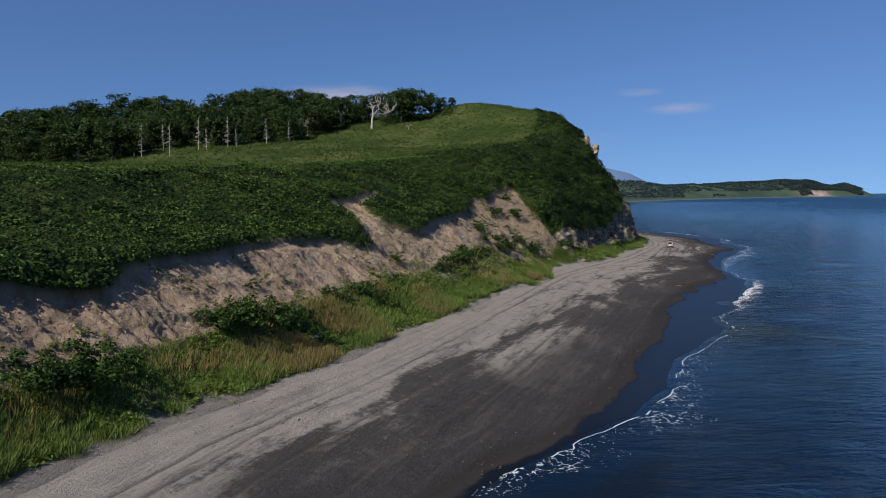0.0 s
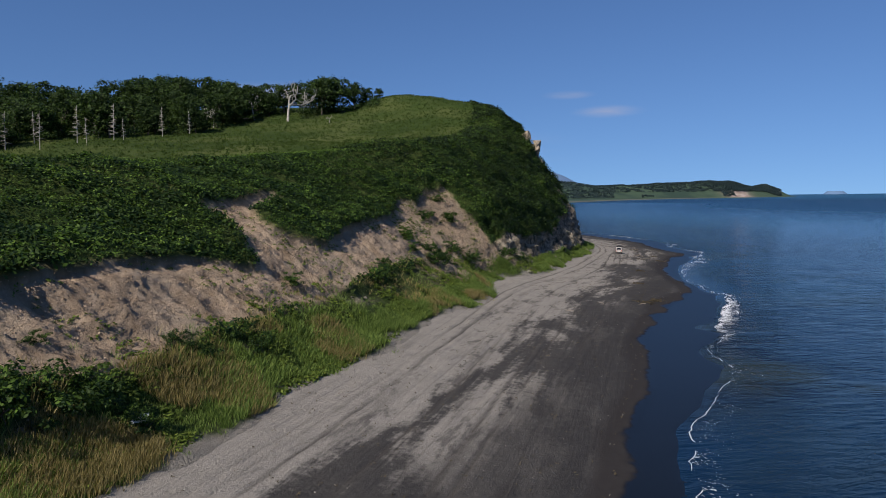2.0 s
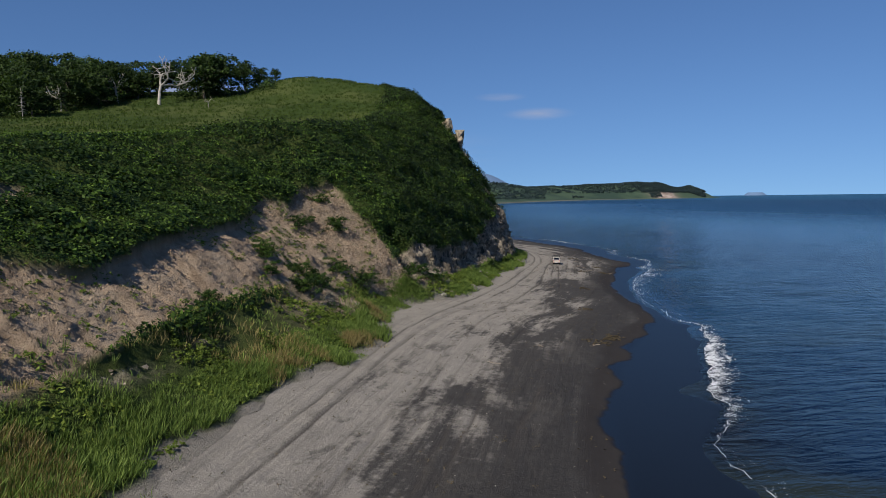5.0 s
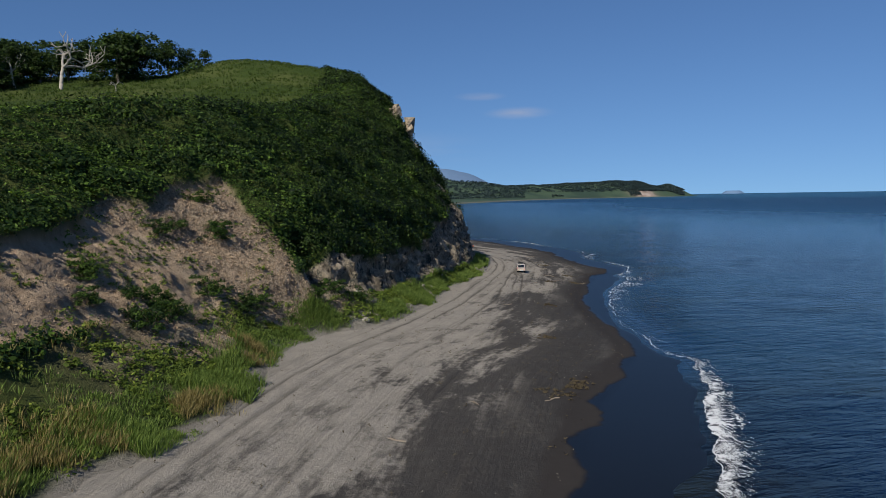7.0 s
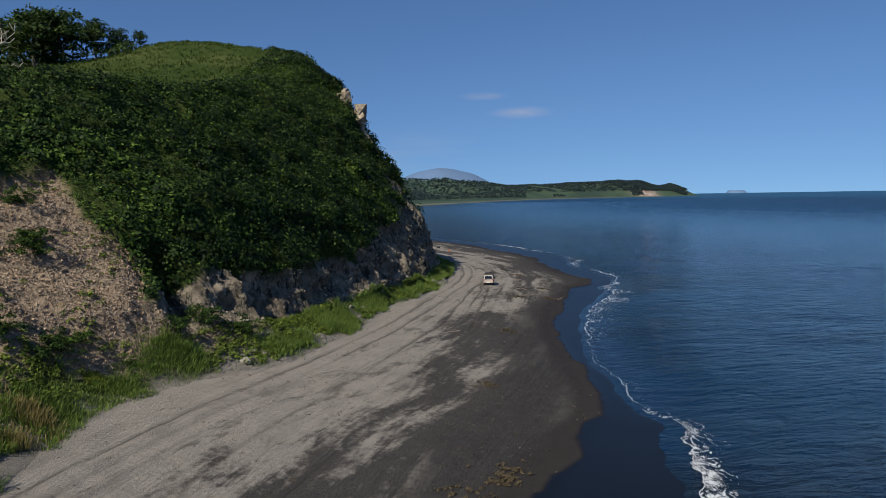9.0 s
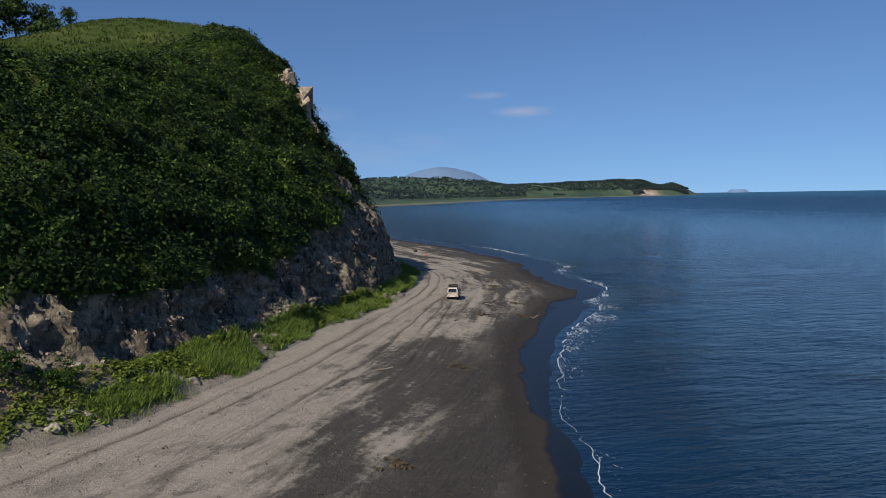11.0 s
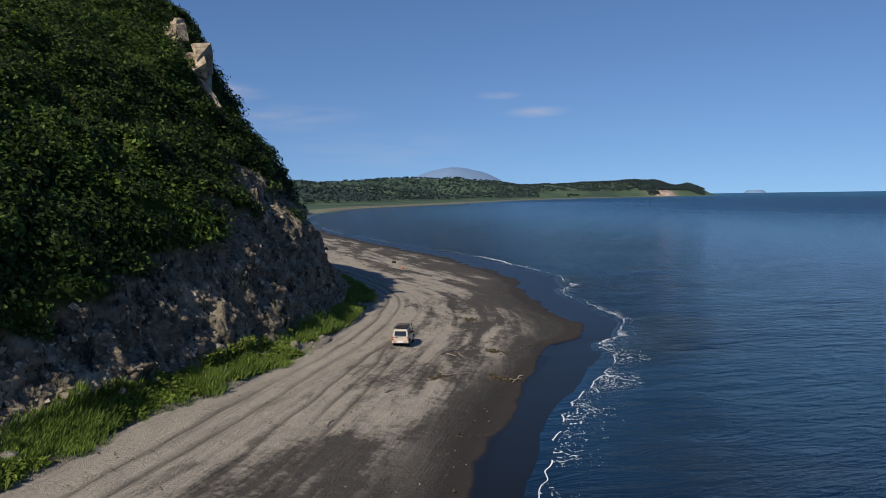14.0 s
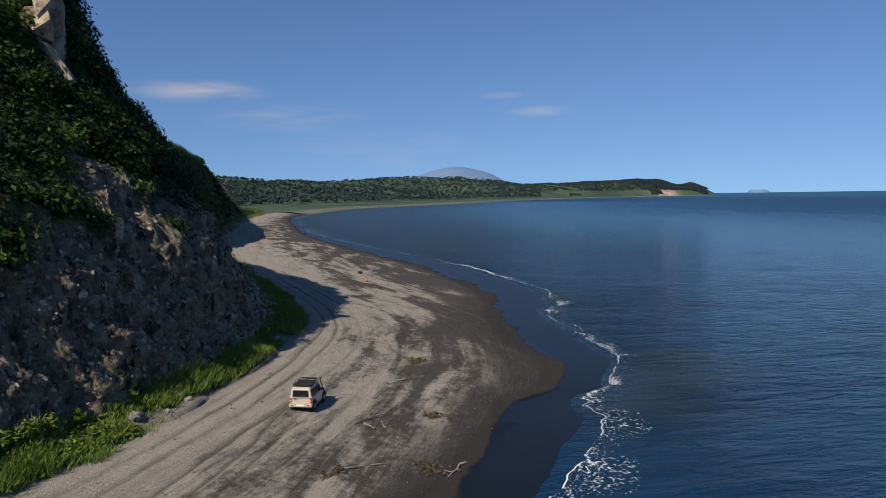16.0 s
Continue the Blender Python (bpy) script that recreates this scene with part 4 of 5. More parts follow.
def dead_tree(seed, height=9.0, spread=0.8, depth=3, label="bleached bare tree with pale twisting limbs"):
    rs = np.random.RandomState(seed)
    tree = tagged(new("dead_tree"), label, "dead tree", "bare trees at the wood's edge")
    bm, ends = bmesh.new(), []
    grow(bm, rs, (0, 0, -0.4), (0.1, 0, 1), height * 0.36, height * 0.030, depth, ends, spread, 0.12, 0.86)
    part("trunk", bm, PALE_BARK, tree)
    return tree


def snag_spruce(seed, height=8.0):
    rs = np.random.RandomState(seed)
    tree = tagged(new("dead_spruce"), "dead grey spruce trunk with short bare branches", "dead tree", "dead spruces at the wood's edge")
    bm = bmesh.new()
    limb(bm, (0, 0, -0.4), (0.2, 0.1, height), 0.10, 0.025)
    part("trunk", bm, PALE_BARK, tree)
    bm = bmesh.new()
    for k in range(60):
        zz = height * rs.uniform(0.2, 0.95)
        a = rs.uniform(0, 6.28)
        r = (1.15 - zz / height) * 1.7 * rs.uniform(0.5, 1)
        limb(bm, (0.2 * zz / height, 0.1 * zz / height, zz), (math.cos(a) * r, math.sin(a) * r, zz - 0.15 * r), 0.05, 0.015, 4)
    tagged(part("branches", bm, PALE_BARK, tree), kind="stuff")
    return tree


def plant_at(ob, x0, y0, turn=0.0, grow_by=1.0, first=False):
    m = pose(x0, y0, ground_z(x0, y0) - 0.1, 0, 0, turn) @ Matrix.Scale(grow_by, 4)
    if first:
        ob.matrix_basis = m
        return ob
    ob2 = copy_thing(ob, m)
    ob2.matrix_basis = m
    return ob2


def wood_edge(f):
    """The line where the wood meets the meadow, from the bare knoll (0) inland (1)."""
    k = [0, 0.14, 0.3, 0.55, 1]
    return np.interp(f, k, [-13, -20, -31, -62, -130]), np.interp(f, k, [254, 244, 226, 206, 166])


rs = np.random.RandomState(77)
kinds = [broadleaf_tree(100 + k, 10.0) for k in range(5)]
for k, ob in enumerate(kinds):
    plant_at(ob, -12 - 12 * k, 256 - 4 * k, 50 * k, 0.9 + 0.05 * k, True)
# the wood, in a band behind the meadow's edge
for k in range(130):
    bx, by = wood_edge(rs.rand())
    back = 2 + rs.rand() ** 1.2 * 66
    plant_at(kinds[rs.randint(5)], bx - back * 0.42 + rs.normal() * 2, by + back * 0.9 + rs.normal() * 2, rs.uniform(0, 360), rs.uniform(0.8, 1.3) + back * 0.004)
# the round clump at the wood's end, by the bare knoll
for dx, dy, g in ((4, 254, 1.35), (9, 257, 1.25), (14, 260, 1.0), (3, 260, 1.3), (18, 262, 0.65), (22, 264, 0.45), (6, 260, 1.3), (-8, 264, 1.1), (-13, 268, 1.2), (-3, 266, 1.15), (-18, 262, 1.1)):
    plant_at(kinds[rs.randint(5)], dx, dy, rs.uniform(0, 360), g)
spruce = spruce_tree(300)
plant_at(spruce, -150, 215, 0, 1, True)
for dx, dy, g in ((-143, 222, 1.1), (-132, 236, 1.15), (-128, 232, 0.9), (-160, 210, 1.1), (-168, 222, 1.2)):
    plant_at(spruce, dx, dy, rs.uniform(0, 360), g)
pale = dead_tree(410, 13.0, 0.85, 4)
plant_at(pale, -6, 246, 20, 1.1, True)
plant_at(pale, -16, 252, 150, 0.75)
plant_at(pale, -26, 240, 250, 0.55)
small = dead_tree(420, 4.5, 0.7, 2, "small bleached bare tree standing in the meadow")
plant_at(small, 6, 236, 0, 1, True)
snag = snag_spruce(430)
plant_at(snag, -58, 202, 0, 1, True)
for dx, dy, g in ((-52, 208, 1.1), (-49, 205, 0.85), (-45, 212, 1.15), (-42, 209, 0.7), (-62, 210, 0.9), (-110, 205, 0.8), (-36, 222, 1.0), (-66, 204, 1.2), (-72, 206, 0.9), (-80, 198, 0.7), (-30, 226, 0.8)):
    plant_at(snag, dx, dy, rs.uniform(0, 360), g)


# single bushes on the scar and along its foot
def bush(seed, r=1.0):
    rs = np.random.RandomState(seed)
    ob = tagged(new("bush"), "rounded dark green bush on the sandy slope", "bush", "bushes on the sandy slope")
    bm, ends = bmesh.new(), []
    for k in range(5):
        grow(bm, rs, (rs.normal() * 0.15, rs.normal() * 0.15, -0.25), (rs.normal() * 0.6, rs.normal() * 0.6, 1), 0.6 * r, 0.03, 1, ends, 0.8, 0.2)
    tagged(part("stems", bm, BARK, ob), kind="stuff")
    c = rs.normal(size=(34, 3)) * [0.75, 0.75, 0.38] * r + [0, 0, 0.5 * r]
    c[:, 2] = np.abs(c[:, 2])
    part("foliage", quads_mesh("foliage", leaves(c, 0.115, 60, 0.40 * r, seed + 3, up=0.6), LEAF), None, ob)
    return ob


bushes = [bush(500 + k) for k in range(3)]
first = [True] * 3
for s0, q0, g in ((3.04, 1.0, 1.8), (2.94, 1.04, 1.5), (3.2, 0.86, 1.6), (3.93, 0.86, 1.15), (1.96, 0.86, 1.7), (2.06, 0.79, 1.8), (2.2, 0.8, 1.4), (3.71, 0.93, 0.9), (4.43, 1.3, 0.9), (5.16, 1.18, 0.8), (5.61, 1.5, 0.9), (5.63, 1.0, 1.4), (5.72, 0.98, 1.1), (5.95, 1.15, 1.2), (3.29, 0.93, 1.1), (4.98, 1.02, 0.8), (3.7, 1.12, 0.8), (5.99, 1.8, 0.9), (6.25, 1.66, 1.1), (6.28, 1.78, 0.8), (5.73, 1.16, 1.0), (5.62, 1.54, 0.9), (5.54, 1.28, 0.9), (5.66, 1.25, 0.7), (6.13, 0.93, 0.9), (6.35, 2.1, 0.9), (6.05, 0.86, 1.0), (6.67, 0.93, 1.1), (6.1, 1.86, 0.8), (3.27, 1.4, 0.5), (3.31, 0.57, 1.0), (6.5, 0.85, 0.8), (6.8, 0.8, 0.9)):
    k = int(rs.randint(3))
    m = Matrix.Translation(spot(s0, q0)) @ pose(0, 0, -0.05, 0, 0, rs.uniform(0, 360)) @ Matrix.Scale(g, 4)
    ob = bushes[k] if first[k] else copy_thing(bushes[k], m)
    ob.matrix_basis = m
    first[k] = False
for k in range(3):
    if first[k]:
        bushes[k].matrix_basis = Matrix.Translation(spot(4.0 + k, 1.1))

# low thicket along the wood's edge
P = []
for k in range(420):
    bx, by = wood_edge(rs.rand())
    back = rs.rand() * 30
    P.append((bx - back * 0.42, by + back * 0.9, 0))
for k in range(40):
    P.append((rs.uniform(-4, 22), rs.uniform(252, 262), 0))
P = np.array([(a, b, ground_z(a, b) + 0.8) for a, b, c in P])
tagged(new("wood_edge_thicket", quads_mesh("wood_edge_thicket", leaves(P, 0.42, 60, 1.9, 71, up=0.4), TREE_LEAF)), "dark low thicket under the hilltop trees", "thicket", kind="stuff")

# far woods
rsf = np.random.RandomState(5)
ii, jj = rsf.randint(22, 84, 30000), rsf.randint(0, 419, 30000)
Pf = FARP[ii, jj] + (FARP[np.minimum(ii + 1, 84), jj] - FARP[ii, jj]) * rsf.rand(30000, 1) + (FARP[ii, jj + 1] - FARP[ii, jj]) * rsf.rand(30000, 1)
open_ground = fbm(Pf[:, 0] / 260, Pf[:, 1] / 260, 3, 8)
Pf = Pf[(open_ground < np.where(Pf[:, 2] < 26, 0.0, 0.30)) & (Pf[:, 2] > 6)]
tagged(new("far_woods", quads_mesh("far_woods", leaves(Pf + [0, 0, 3], 4.2, 8, 4.6, 61, up=0.3), HAZY_TREE)), "distant dark woods on the hills, tinted blue-green for haze", "woods", kind="stuff")
# woods of the second hill behind the headland
P, i, j = pick((ss > 12.3) * (ss < 15.5) * (qq > 1.2) * (qq < 4) * (fbm(Hn[..., 0] / 30, Hn[..., 1] / 30, 2, 4) > 0.03), 1500, 63)
tagged(new("hill_scrub", quads_mesh("hill_scrub", leaves(P + [0, 0, 0.6], 0.9, 14, 1.6, 64), SCRUB)), "dark green scrub on the second hill", "scrub", kind="stuff")

# ---- surf on the water ----
tagged(new("surf_foam", quads_mesh("surf_foam", surf(), FOAM)), "white lacy foam of small waves along the shore", "foam", kind="stuff")


# ---- the car ----
def prism(bm, outline, half, half_top=None, low=None, high=None, bevel=0.05):
    """A closed body from a side outline of (x, z), across -half to half; with half_top the width narrows from height low to high."""
    sides = []
    for sgn in (1, -1):
        vs = []
        for px_, pz_ in outline:
            h = half
            if half_top is not None:
                h = half + (half_top - half) * min(1, max(0, (pz_ - low) / (high - low)))
            vs.append(bm.verts.new((px_, sgn * h, pz_)))
        sides.append(vs)
    n = len(outline)
    bm.faces.new(sides[0])
    bm.faces.new(sides[1][::-1])
    for k in range(n):
        bm.faces.new((sides[0][k], sides[1][k], sides[1][(k + 1) % n], sides[0][(k + 1) % n]))
    bmesh.ops.recalc_face_normals(bm, faces=bm.faces)
    if bevel:
        bmesh.ops.bevel(bm, geom=list(bm.edges), offset=bevel, segments=2, affect="EDGES", clamp_overlap=True)
    return bm


def box(bm, x0, x1, y0, y1, z0, z1, bevel=0.015):
    b2 = bmesh.new()
    bmesh.ops.create_cube(b2, size=1, matrix=Matrix.Translation(((x0 + x1) / 2, (y0 + y1) / 2, (z0 + z1) / 2)) @ Matrix.Diagonal((x1 - x0, y1 - y0, z1 - z0, 1)))
    if bevel:
        bmesh.ops.bevel(b2, geom=list(b2.edges), offset=bevel, segments=2, affect="EDGES", clamp_overlap=True)
    me = bpy.data.meshes.new("tmp")
    b2.to_mesh(me)
    b2.free()
    bm.from_mesh(me)
    bpy.data.meshes.remove(me)
    return bm


def panel(bm, corners, thick=0.012):
    """A flat pane through four corners, with a little thickness along its normal."""
    c = [Vector(v) for v in corners]
    n = (c[1] - c[0]).cross(c[3] - c[0]).normalized() * thick
    a, b = [bm.verts.new(v - n) for v in c], [bm.verts.new(v + n) for v in c]
    bm.faces.new(a), bm.faces.new(b[::-1])
    for k in range(4):
        bm.faces.new((a[k], b[k], b[(k + 1) % 4], a[(k + 1) % 4]))
    bmesh.ops.recalc_face_normals(bm, faces=bm.faces)
    return bm


def spin_part(bm, rings, centre, segs=28):
    """A turned shape about the y axis from (radius, y) rings."""
    loops = []
    for r, yy in rings:
        loops.append([bm.verts.new((centre[0] + r * math.cos(2 * math.pi * k / segs), centre[1] + yy, centre[2] + r * math.sin(2 * math.pi * k / segs))) for k in range(segs)])
    for a, b in zip(loops, loops[1:]):
        for k in range(segs):
            bm.faces.new((a[k], a[(k + 1) % segs], b[(k + 1) % segs], b[k])).smooth = True
    bm.faces.new(loops[0]), bm.faces.new(loops[-1])
    bmesh.ops.recalc_face_normals(bm, faces=bm.faces)
    return bm


def build_car():
    """A small boxy three-door off-road car; x ahead, rear bumper at x = 0."""
    car = tagged(new("car"), "pale beige small off-road car with black roof rack on the sand", "car")
    body = part("body", prism(bmesh.new(), [(0.10, 0.48), (0.06, 0.98), (2.62, 1.02), (3.42, 0.95), (3.48, 0.62), (3.42, 0.42), (2.4, 0.36), (1.0, 0.36)], 0.77, bevel=0.05), PAINT, car)
    cabin = part("cabin", prism(bmesh.new(), [(0.07, 0.96), (0.14, 1.60), (0.30, 1.68), (1.90, 1.68), (2.10, 1.60), (2.62, 1.0)], 0.76, 0.62, 0.98, 1.66, 0.04), PAINT, car)
    # glass
    part("rear_window", panel(bmesh.new(), [(0.062, -0.56, 1.10), (0.062, 0.56, 1.10), (0.118, 0.52, 1.52), (0.118, -0.52, 1.52)]), GLASS, cabin, "dark tinted rear window")
    part("windscreen", panel(bmesh.new(), [(2.60, 0.64, 1.05), (2.60, -0.64, 1.05), (2.15, -0.56, 1.57), (2.15, 0.56, 1.57)]), GLASS, cabin, "dark windscreen")
    for sgn in (1, -1):
        for xs in ((0.28, 1.02), (1.12, 2.02)):
            low, high = 0.757, 0.665
            part("side_window", panel(bmesh.new(), [(xs[0], sgn * low, 1.06), (xs[1] + (0.28 if xs[1] > 2 else 0), sgn * low, 1.06), (xs[1], sgn * high, 1.52), (xs[0] + 0.03, sgn * high, 1.52)]), GLASS, cabin, "dark tinted side window")
        part("door_seam", box(bmesh.new(), 1.055, 1.07, sgn * 0.768 - 0.006, sgn * 0.768 + 0.006, 0.45, 1.0, 0), BLACK, body)
        part("mirror", box(bmesh.new(), 2.18, 2.30, sgn * 0.87 - 0.10, sgn * 0.87 + 0.10, 1.03, 1.20, 0.03), BLACK, car, "black door mirror")
        part("sill", box(bmesh.new(), 0.95, 2.45, sgn * 0.75 - 0.05, sgn * 0.75 + 0.05, 0.34, 0.47, 0.02), CLAD, car)
        lamp = part("tail_light", box(bmesh.new(), 0.03, 0.10, sgn * 0.69 - 0.07, sgn * 0.69 + 0.07, 0.70, 1.02, 0.02), RED, car, "red tail light")
        part("reverse_lens", box(bmesh.new(), 0.022, 0.05, sgn * 0.69 - 0.055, sgn * 0.69 + 0.055, 0.80, 0.86, 0.005), WHITE, lamp)
        part("headlight", box(bmesh.new(), 3.40, 3.50, sgn * 0.58 - 0.13, sgn * 0.58 + 0.13, 0.72, 0.90, 0.03), WHITE, car, "clear headlight")
    part("tailgate_seam", box(bmesh.new(), 0.045, 0.075, -0.56, 0.56, 1.045, 1.06, 0), CLAD, body)
    part("rear_handle", box(bmesh.new(), 0.02, 0.08, 0.28, 0.48, 0.93, 0.985, 0.01), BLACK, body)
    part("wiper", box(bmesh.new(), 0.02, 0.06, -0.30, 0.10, 1.105, 1.13, 0), BLACK, cabin)
    bumper = part("rear_bumper", box(bmesh.new(), -0.08, 0.22, -0.80, 0.80, 0.40, 0.66, 0.05), CLAD, car, "dusty beige rear bumper")
    plate = part("number_plate", box(bmesh.new(), -0.10, -0.075, -0.27, 0.27, 0.49, 0.61, 0.006), WHITE, bumper, "white number plate with plain bars")
    for sgn in (1, -1):
        part("fog_lamp", box(bmesh.new(), -0.095, -0.06, sgn * 0.55 - 0.07, sgn * 0.55 + 0.07, 0.52, 0.58, 0.01), RED, bumper)
    part("front_bumper", box(bmesh.new(), 3.36, 3.62, -0.79, 0.79, 0.38, 0.62, 0.06), CLAD, car)
    part("underbody", box(bmesh.new(), 0.25, 3.3, -0.55, 0.55, 0.26, 0.42, 0.03), BLACK, car)
    # wheels and arches
    for wx in (0.62, 2.87):
        for sgn in (1, -1):
            wheel = part("wheel", spin_part(bmesh.new(), [(0.18, -0.10), (0.31, -0.105), (0.345, -0.07), (0.35, 0.0), (0.345, 0.07), (0.31, 0.105), (0.18, 0.10)], (wx, sgn * 0.69, 0.35)), TYRE, car)
            part("rim", spin_part(bmesh.new(), [(0.05, sgn * 0.085), (0.10, sgn * 0.10), (0.17, sgn * 0.112), (0.19, sgn * 0.108)], (wx, sgn * 0.69, 0.35)), STEEL, wheel, "grey steel rim")
            bm = bmesh.new()
            pts = [(wx + 0.43 * math.cos(a), 0.35 + 0.43 * math.sin(a)) for a in np.linspace(0.05, math.pi - 0.05, 11)]
            for (xa, za), (xb, zb) in zip(pts, pts[1:]):
                limb(bm, (xa, sgn * 0.775, za), (xb, sgn * 0.775, zb), 0.05, 0.05, 6)
            part("wheel_arch", bm, BLACK, car, "black wheel arch flare")
            # flat black disc added for the shade inside the uncut wheel arch
            part("arch_shade_disc", spin_part(bmesh.new(), [(0.40, sgn * 0.765), (0.40, sgn * 0.776)], (wx, 0, 0.35), 20), BLACK, car)
    # roof rack: a basket of tubes on feet
    rack = part("roof_rack", box(bmesh.new(), 0.35, 2.0, -0.56, 0.56, 1.765, 1.785, 0.004), BLACK, car, "black roof rack basket")
    for yy in (-0.58, 0.58):
        bm = bmesh.new()
        limb(bm, (0.28, yy, 1.80), (2.05, yy, 1.80), 0.022, 0.022)
        part("side_rail", bm, BLACK, rack)
        bm = bmesh.new()
        limb(bm, (0.28, yy, 1.92), (2.05, yy, 1.92), 0.02, 0.02)
        part("side_rail", bm, BLACK, rack)
        for xx in (0.35, 0.9, 1.45, 1.98):
            bm = bmesh.new()
            limb(bm, (xx, yy, 1.66), (xx, yy, 1.92), 0.02, 0.02)
            part("rack_foot", bm, BLACK, rack)
    for xx in (0.28, 2.05):
        bm = bmesh.new()
        limb(bm, (xx, -0.58, 1.92), (xx, 0.58, 1.92), 0.02, 0.02)
        part("end_rail", bm, BLACK, rack)
    for xx in (0.6, 0.9, 1.2, 1.5, 1.8):
        bm = bmesh.new()
        limb(bm, (xx, -0.58, 1.80), (xx, 0.58, 1.80), 0.016, 0.016)
        part("cross_bar", bm, BLACK, rack)
    part("light_bar", box(bmesh.new(), 2.03, 2.10, -0.50, 0.50, 1.82, 1.90, 0.015), BLACK, rack)
    bm = bmesh.new()
    limb(bm, (2.70, -0.80, 0.98), (2.22, -0.74, 1.60), 0.035, 0.035, 8)
    limb(bm, (2.22, -0.74, 1.60), (2.20, -0.74, 1.82), 0.035, 0.05, 8)
    box(bm, 2.14, 2.32, -0.80, -0.68, 1.80, 1.92, 0.02)
    part("snorkel", bm, BLACK, car, "black air snorkel")
    return car


BEACH_FLAT = Bp.reshape(-1, 3)


def sand_z(px_, py_):
    k = np.argsort((BEACH_FLAT[:, 0] - px_) ** 2 + (BEACH_FLAT[:, 1] - py_) ** 2)[:4]
    return float(np.mean(BEACH_FLAT[k, 2]))


car = build_car()
head = math.degrees(math.atan2(0.93, 0.36))
car.matrix_basis = pose(79.3, 206.0, sand_z(79.9, 207.7) - 0.02, 0, 0, head)


# ---- rocks, driftwood and litter ----
def boulder(seed):
    rr = np.random.RandomState(seed)
    bm = bmesh.new()
    bmesh.ops.create_icosphere(bm, subdivisions=2, radius=0.5)
    for v in bm.verts:
        v.co *= 1 + 0.5 * noise.noise(v.co * 2.2 + Vector((seed, 0, 0)))
        v.co.z *= 0.7
        v.co.x *= 1.25
    me = bpy.data.meshes.new("rock")
    bm.to_mesh(me)
    bm.free()
    me.materials.append(ROCK)
    return me


stones = [boulder(k) for k in range(5)]
rb = np.random.RandomState(9)
for k in range(130):
    s0 = rb.uniform(6.6, 11.0)
    q0 = rb.uniform(0.25, 1.05)
    p = spot(s0, q0)
    size = 0.22 + 0.75 * rb.rand() ** 3
    ob = tagged(new("rock", stones[k % 5]), "pale grey fallen rock at the cliff's foot", "rock", "fallen rocks below the cliff")
    ob.matrix_basis = pose(p.x, p.y, p.z + size * 0.1, rb.uniform(-15, 15), rb.uniform(-15, 15), rb.uniform(0, 360)) @ Matrix.Scale(size, 4)


# pale crags standing out of the green headland
def crag(seed):
    rr = np.random.RandomState(700 + seed)
    ob = tagged(new("crag"), "pale weathered rock crag in the green slope", "crag", "rock crags of the headland")
    for k in range(9):
        bm = bmesh.new()
        c, r = rr.normal(size=3) * [0.16, 0.16, 0.22], rr.uniform(0.18, 0.36)
        vs = [bm.verts.new(c + np.sign(v) * np.abs(v) ** 0.6 * r * [1, 1, 1.2]) for v in rr.uniform(-1, 1, (14, 3))]
        hull = bmesh.ops.convex_hull(bm, input=vs)
        bmesh.ops.delete(bm, geom=[v for v in hull["geom_interior"] if isinstance(v, bmesh.types.BMVert)], context="VERTS")
        part("block", bm, OUTCROP, ob)
    return ob


for k, (a, b, c, sx, sz) in enumerate(((61.2, 220.8, 28.6, 4.2, 4.8), (59.0, 221.5, 32.4, 2.8, 3.4), (61.6, 203.4, 13.0, 2.2, 3.6), (68.0, 216.0, 11.5, 3.0, 3.4), (66.2, 213.0, 14.5, 2.4, 3.0))):
    ob = crag(k)
    ob.matrix_basis = pose(a, b, c, 0, 0, 35 * k) @ Matrix.Diagonal((sx, sx * 0.9, sz, 1))


def driftwood(seed, length):
    rr = np.random.RandomState(seed)
    bm, ends = bmesh.new(), []
    p, d = Vector((0, 0, 0.06)), Vector((1, 0, 0))
    for k in range(4):
        d = (d + Vector((0, rr.normal() * 0.25, rr.normal() * 0.04))).normalized()
        q = p + d * length / 4
        q.z = 0.06 + abs(rr.normal()) * 0.04
        limb(bm, p, q, 0.07 - 0.012 * k, 0.058 - 0.012 * k)
        if k in (1, 2):
            limb(bm, q, q + Vector((0.3, rr.choice([-1, 1]) * 0.4, 0.12)) * length * 0.4, 0.035, 0.012, 5)
        p = q
    me = bpy.data.meshes.new("driftwood")
    bm.to_mesh(me)
    bm.free()
    me.materials.append(DRIFT)
    return me


logs = [driftwood(k, 1.6 + 0.5 * k) for k in range(4)]
spots = [(83.3, 204.0), (84.6, 203.2), (82.6, 203.9), (80.5, 196.3), (52.0, 129.1), (88, 214), (90.5, 226), (64, 171), (71, 186), (75.5, 192), (95, 243), (98, 262), (45, 128), (38, 121), (88.5, 198), (93, 235)]
for k, (a, b) in enumerate(spots):
    ob = tagged(new("driftwood", logs[k % 4]), "grey weathered driftwood branch on the sand", "driftwood", "driftwood on the beach")
    ob.matrix_basis = pose(a, b, sand_z(a, b) - 0.02, 0, 0, rb.uniform(0, 360))

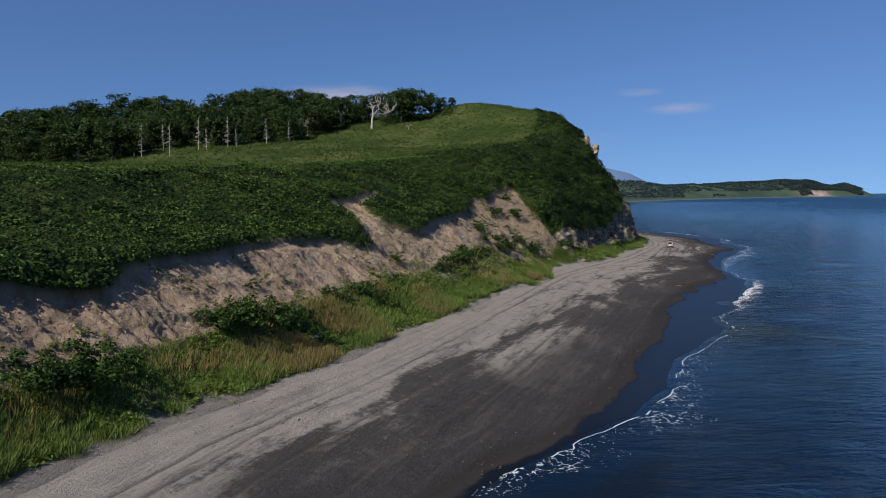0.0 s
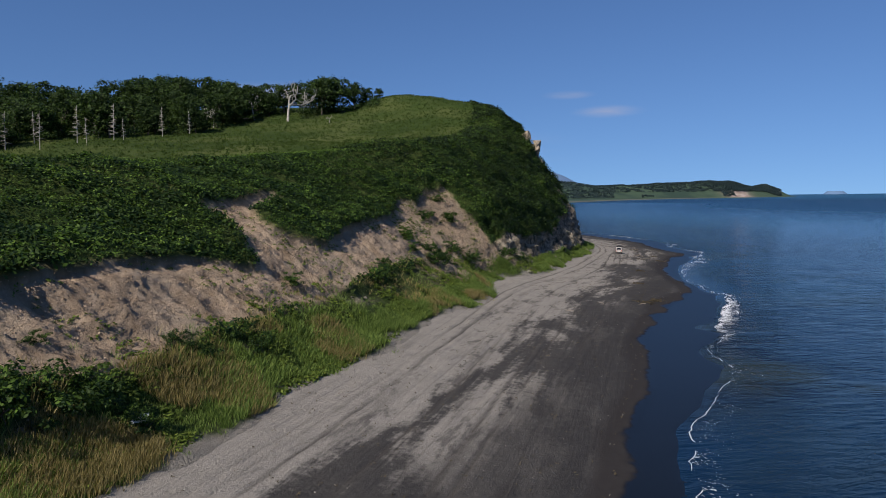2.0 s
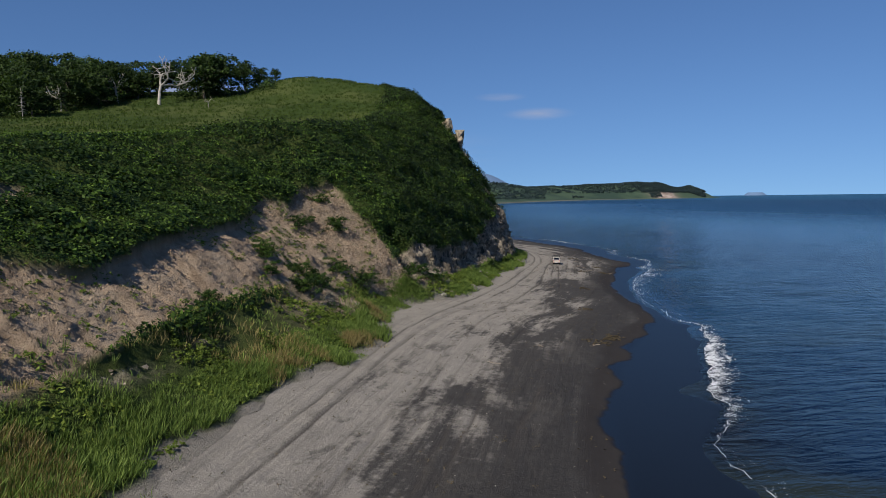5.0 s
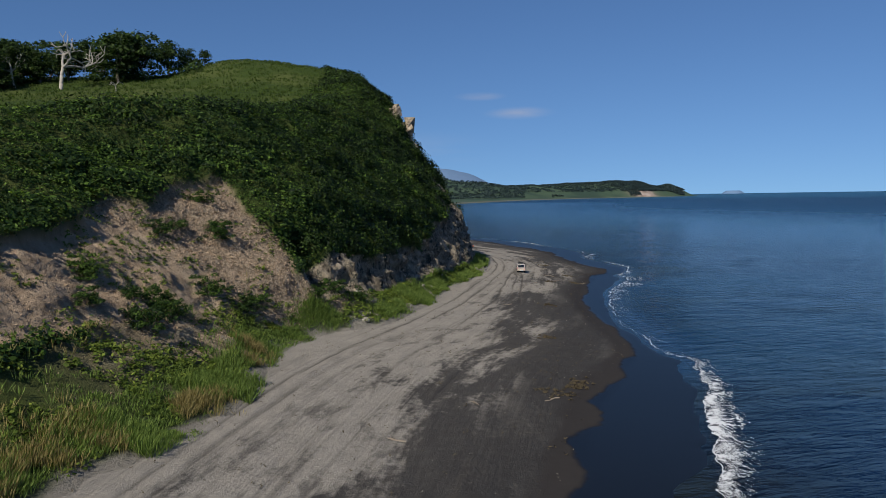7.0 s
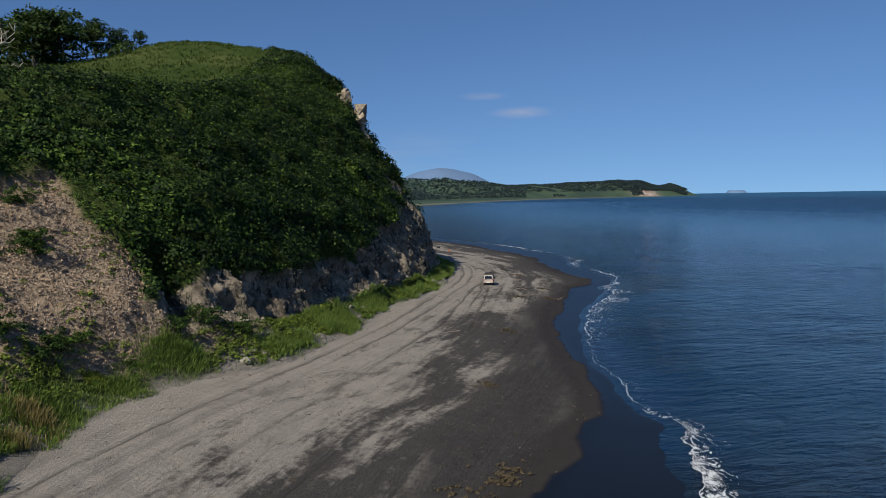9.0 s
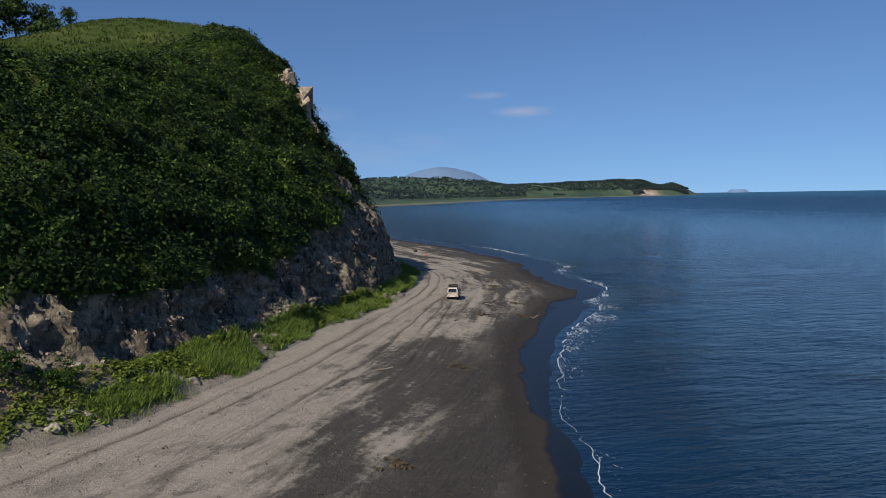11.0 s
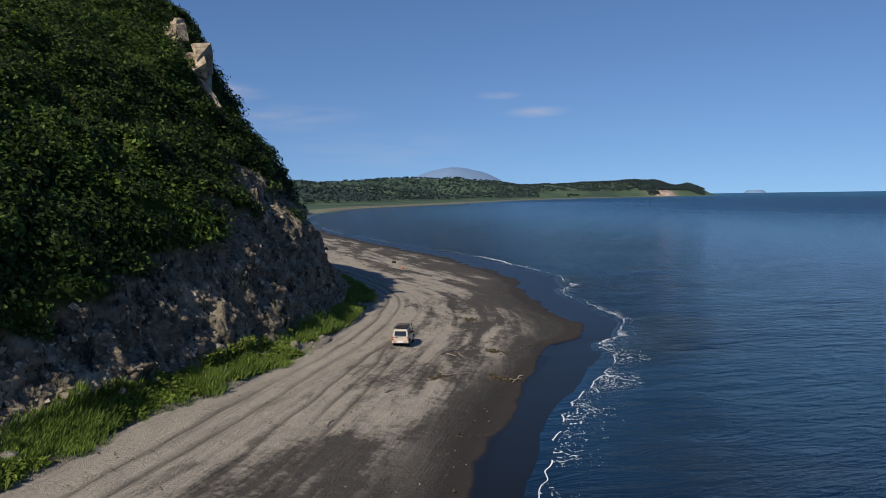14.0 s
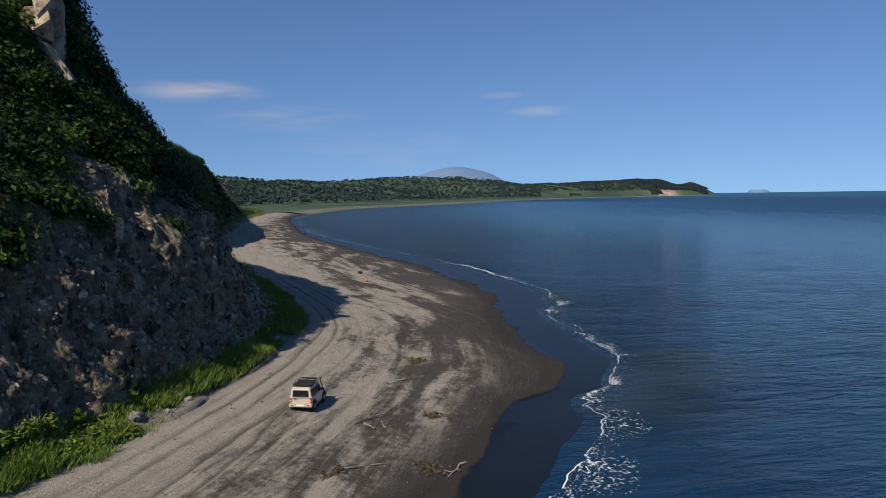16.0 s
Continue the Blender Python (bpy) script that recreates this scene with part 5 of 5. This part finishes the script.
# heaps of dry seaweed
heap = []
for a, b, r, n in ((55.6, 133.1, 1.2, 26), (52.5, 130.0, 1.4, 26), (54.8, 131.9, 0.8, 20), (85.9, 197.0, 0.7, 20), (88.5, 206, 0.8, 22), (90, 220, 0.9, 24), (80.5, 196.3, 0.8, 20), (60, 150, 0.8, 16), (70, 172, 0.9, 18)):
    for k in range(n):
        pa, pb = a + rb.normal() * r * 0.6, b + rb.normal() * r * 0.6
        heap.append((pa, pb, sand_z(pa, pb) + 0.03))
tagged(new("dry_seaweed", quads_mesh("dry_seaweed", leaves(np.array(heap), 0.11, 14, 0.2, 91, up=1.2, long=2.2), WEED)), "brown dry seaweed heaps on the dark sand", "seaweed", kind="stuff")

# shell and stone litter on the sand
ij = np.stack([rb.randint(30, NB - 8, 1500), rb.randint(100, 1120, 1500)])
L = Bp[ij[0], ij[1]] + np.column_stack([rb.normal(size=(1500, 2)) * 0.3, np.zeros(1500)])
tagged(new("beach_litter", quads_mesh("beach_litter", leaves(L + [0, 0, 0.02], 0.065, 2, 0.08, 93, up=1.5), ROCK)), "small pale stones and shells scattered on the sand", "pebbles", kind="stuff")
dark_bits = Bp[rb.randint(30, NB - 8, 1500), rb.randint(100, 1120, 1500)]
tagged(new("wrack", quads_mesh("wrack", leaves(dark_bits + [0, 0, 0.02], 0.09, 4, 0.22, 94, up=1.5, long=2.0), WEED)), "dark scraps of wrack on the sand", "wrack", kind="stuff")

# a pale box lying in the grass
bm = box(bmesh.new(), -0.5, 0.5, -0.22, 0.22, 0, 0.3, 0.03)
crate = part("box", bm, WHITE, None)
tagged(crate, "dirty white plastic box lying in the grass", "box")
p = spot(3.31, 0.57)
crate.matrix_basis = pose(p.x, p.y, p.z + 0.28, 4, -6, 12)
part("lid", box(bmesh.new(), -0.52, 0.52, -0.24, 0.24, 0.305, 0.35, 0.015), WHITE, crate)

# a fishing float and a drum washed ashore
bm = bmesh.new()
bmesh.ops.create_uvsphere(bm, u_segments=16, v_segments=10, radius=0.28)
limb(bm, (0, 0, 0.24), (0, 0, 0.36), 0.05, 0.05, 8)
buoy = part("fishing_float", bm, ORANGE, None)
tagged(buoy, "orange plastic fishing float lying on the sand", "float")
buoy.matrix_basis = pose(94.4, 282.5, sand_z(94.4, 282.5) + 0.2, 60, 0, 40)
drum = part("drum", spin_part(bmesh.new(), [(0.27, -0.43), (0.29, -0.42), (0.28, -0.15), (0.29, -0.14), (0.28, 0.14), (0.29, 0.15), (0.29, 0.42), (0.27, 0.43)], (0, 0, 0)), BLACK, None)
tagged(drum, "dark rusty drum lying on the sand", "drum")
drum.matrix_basis = pose(95.3, 297.1, sand_z(95.3, 297.1) + 0.22, 0, 0, 30)
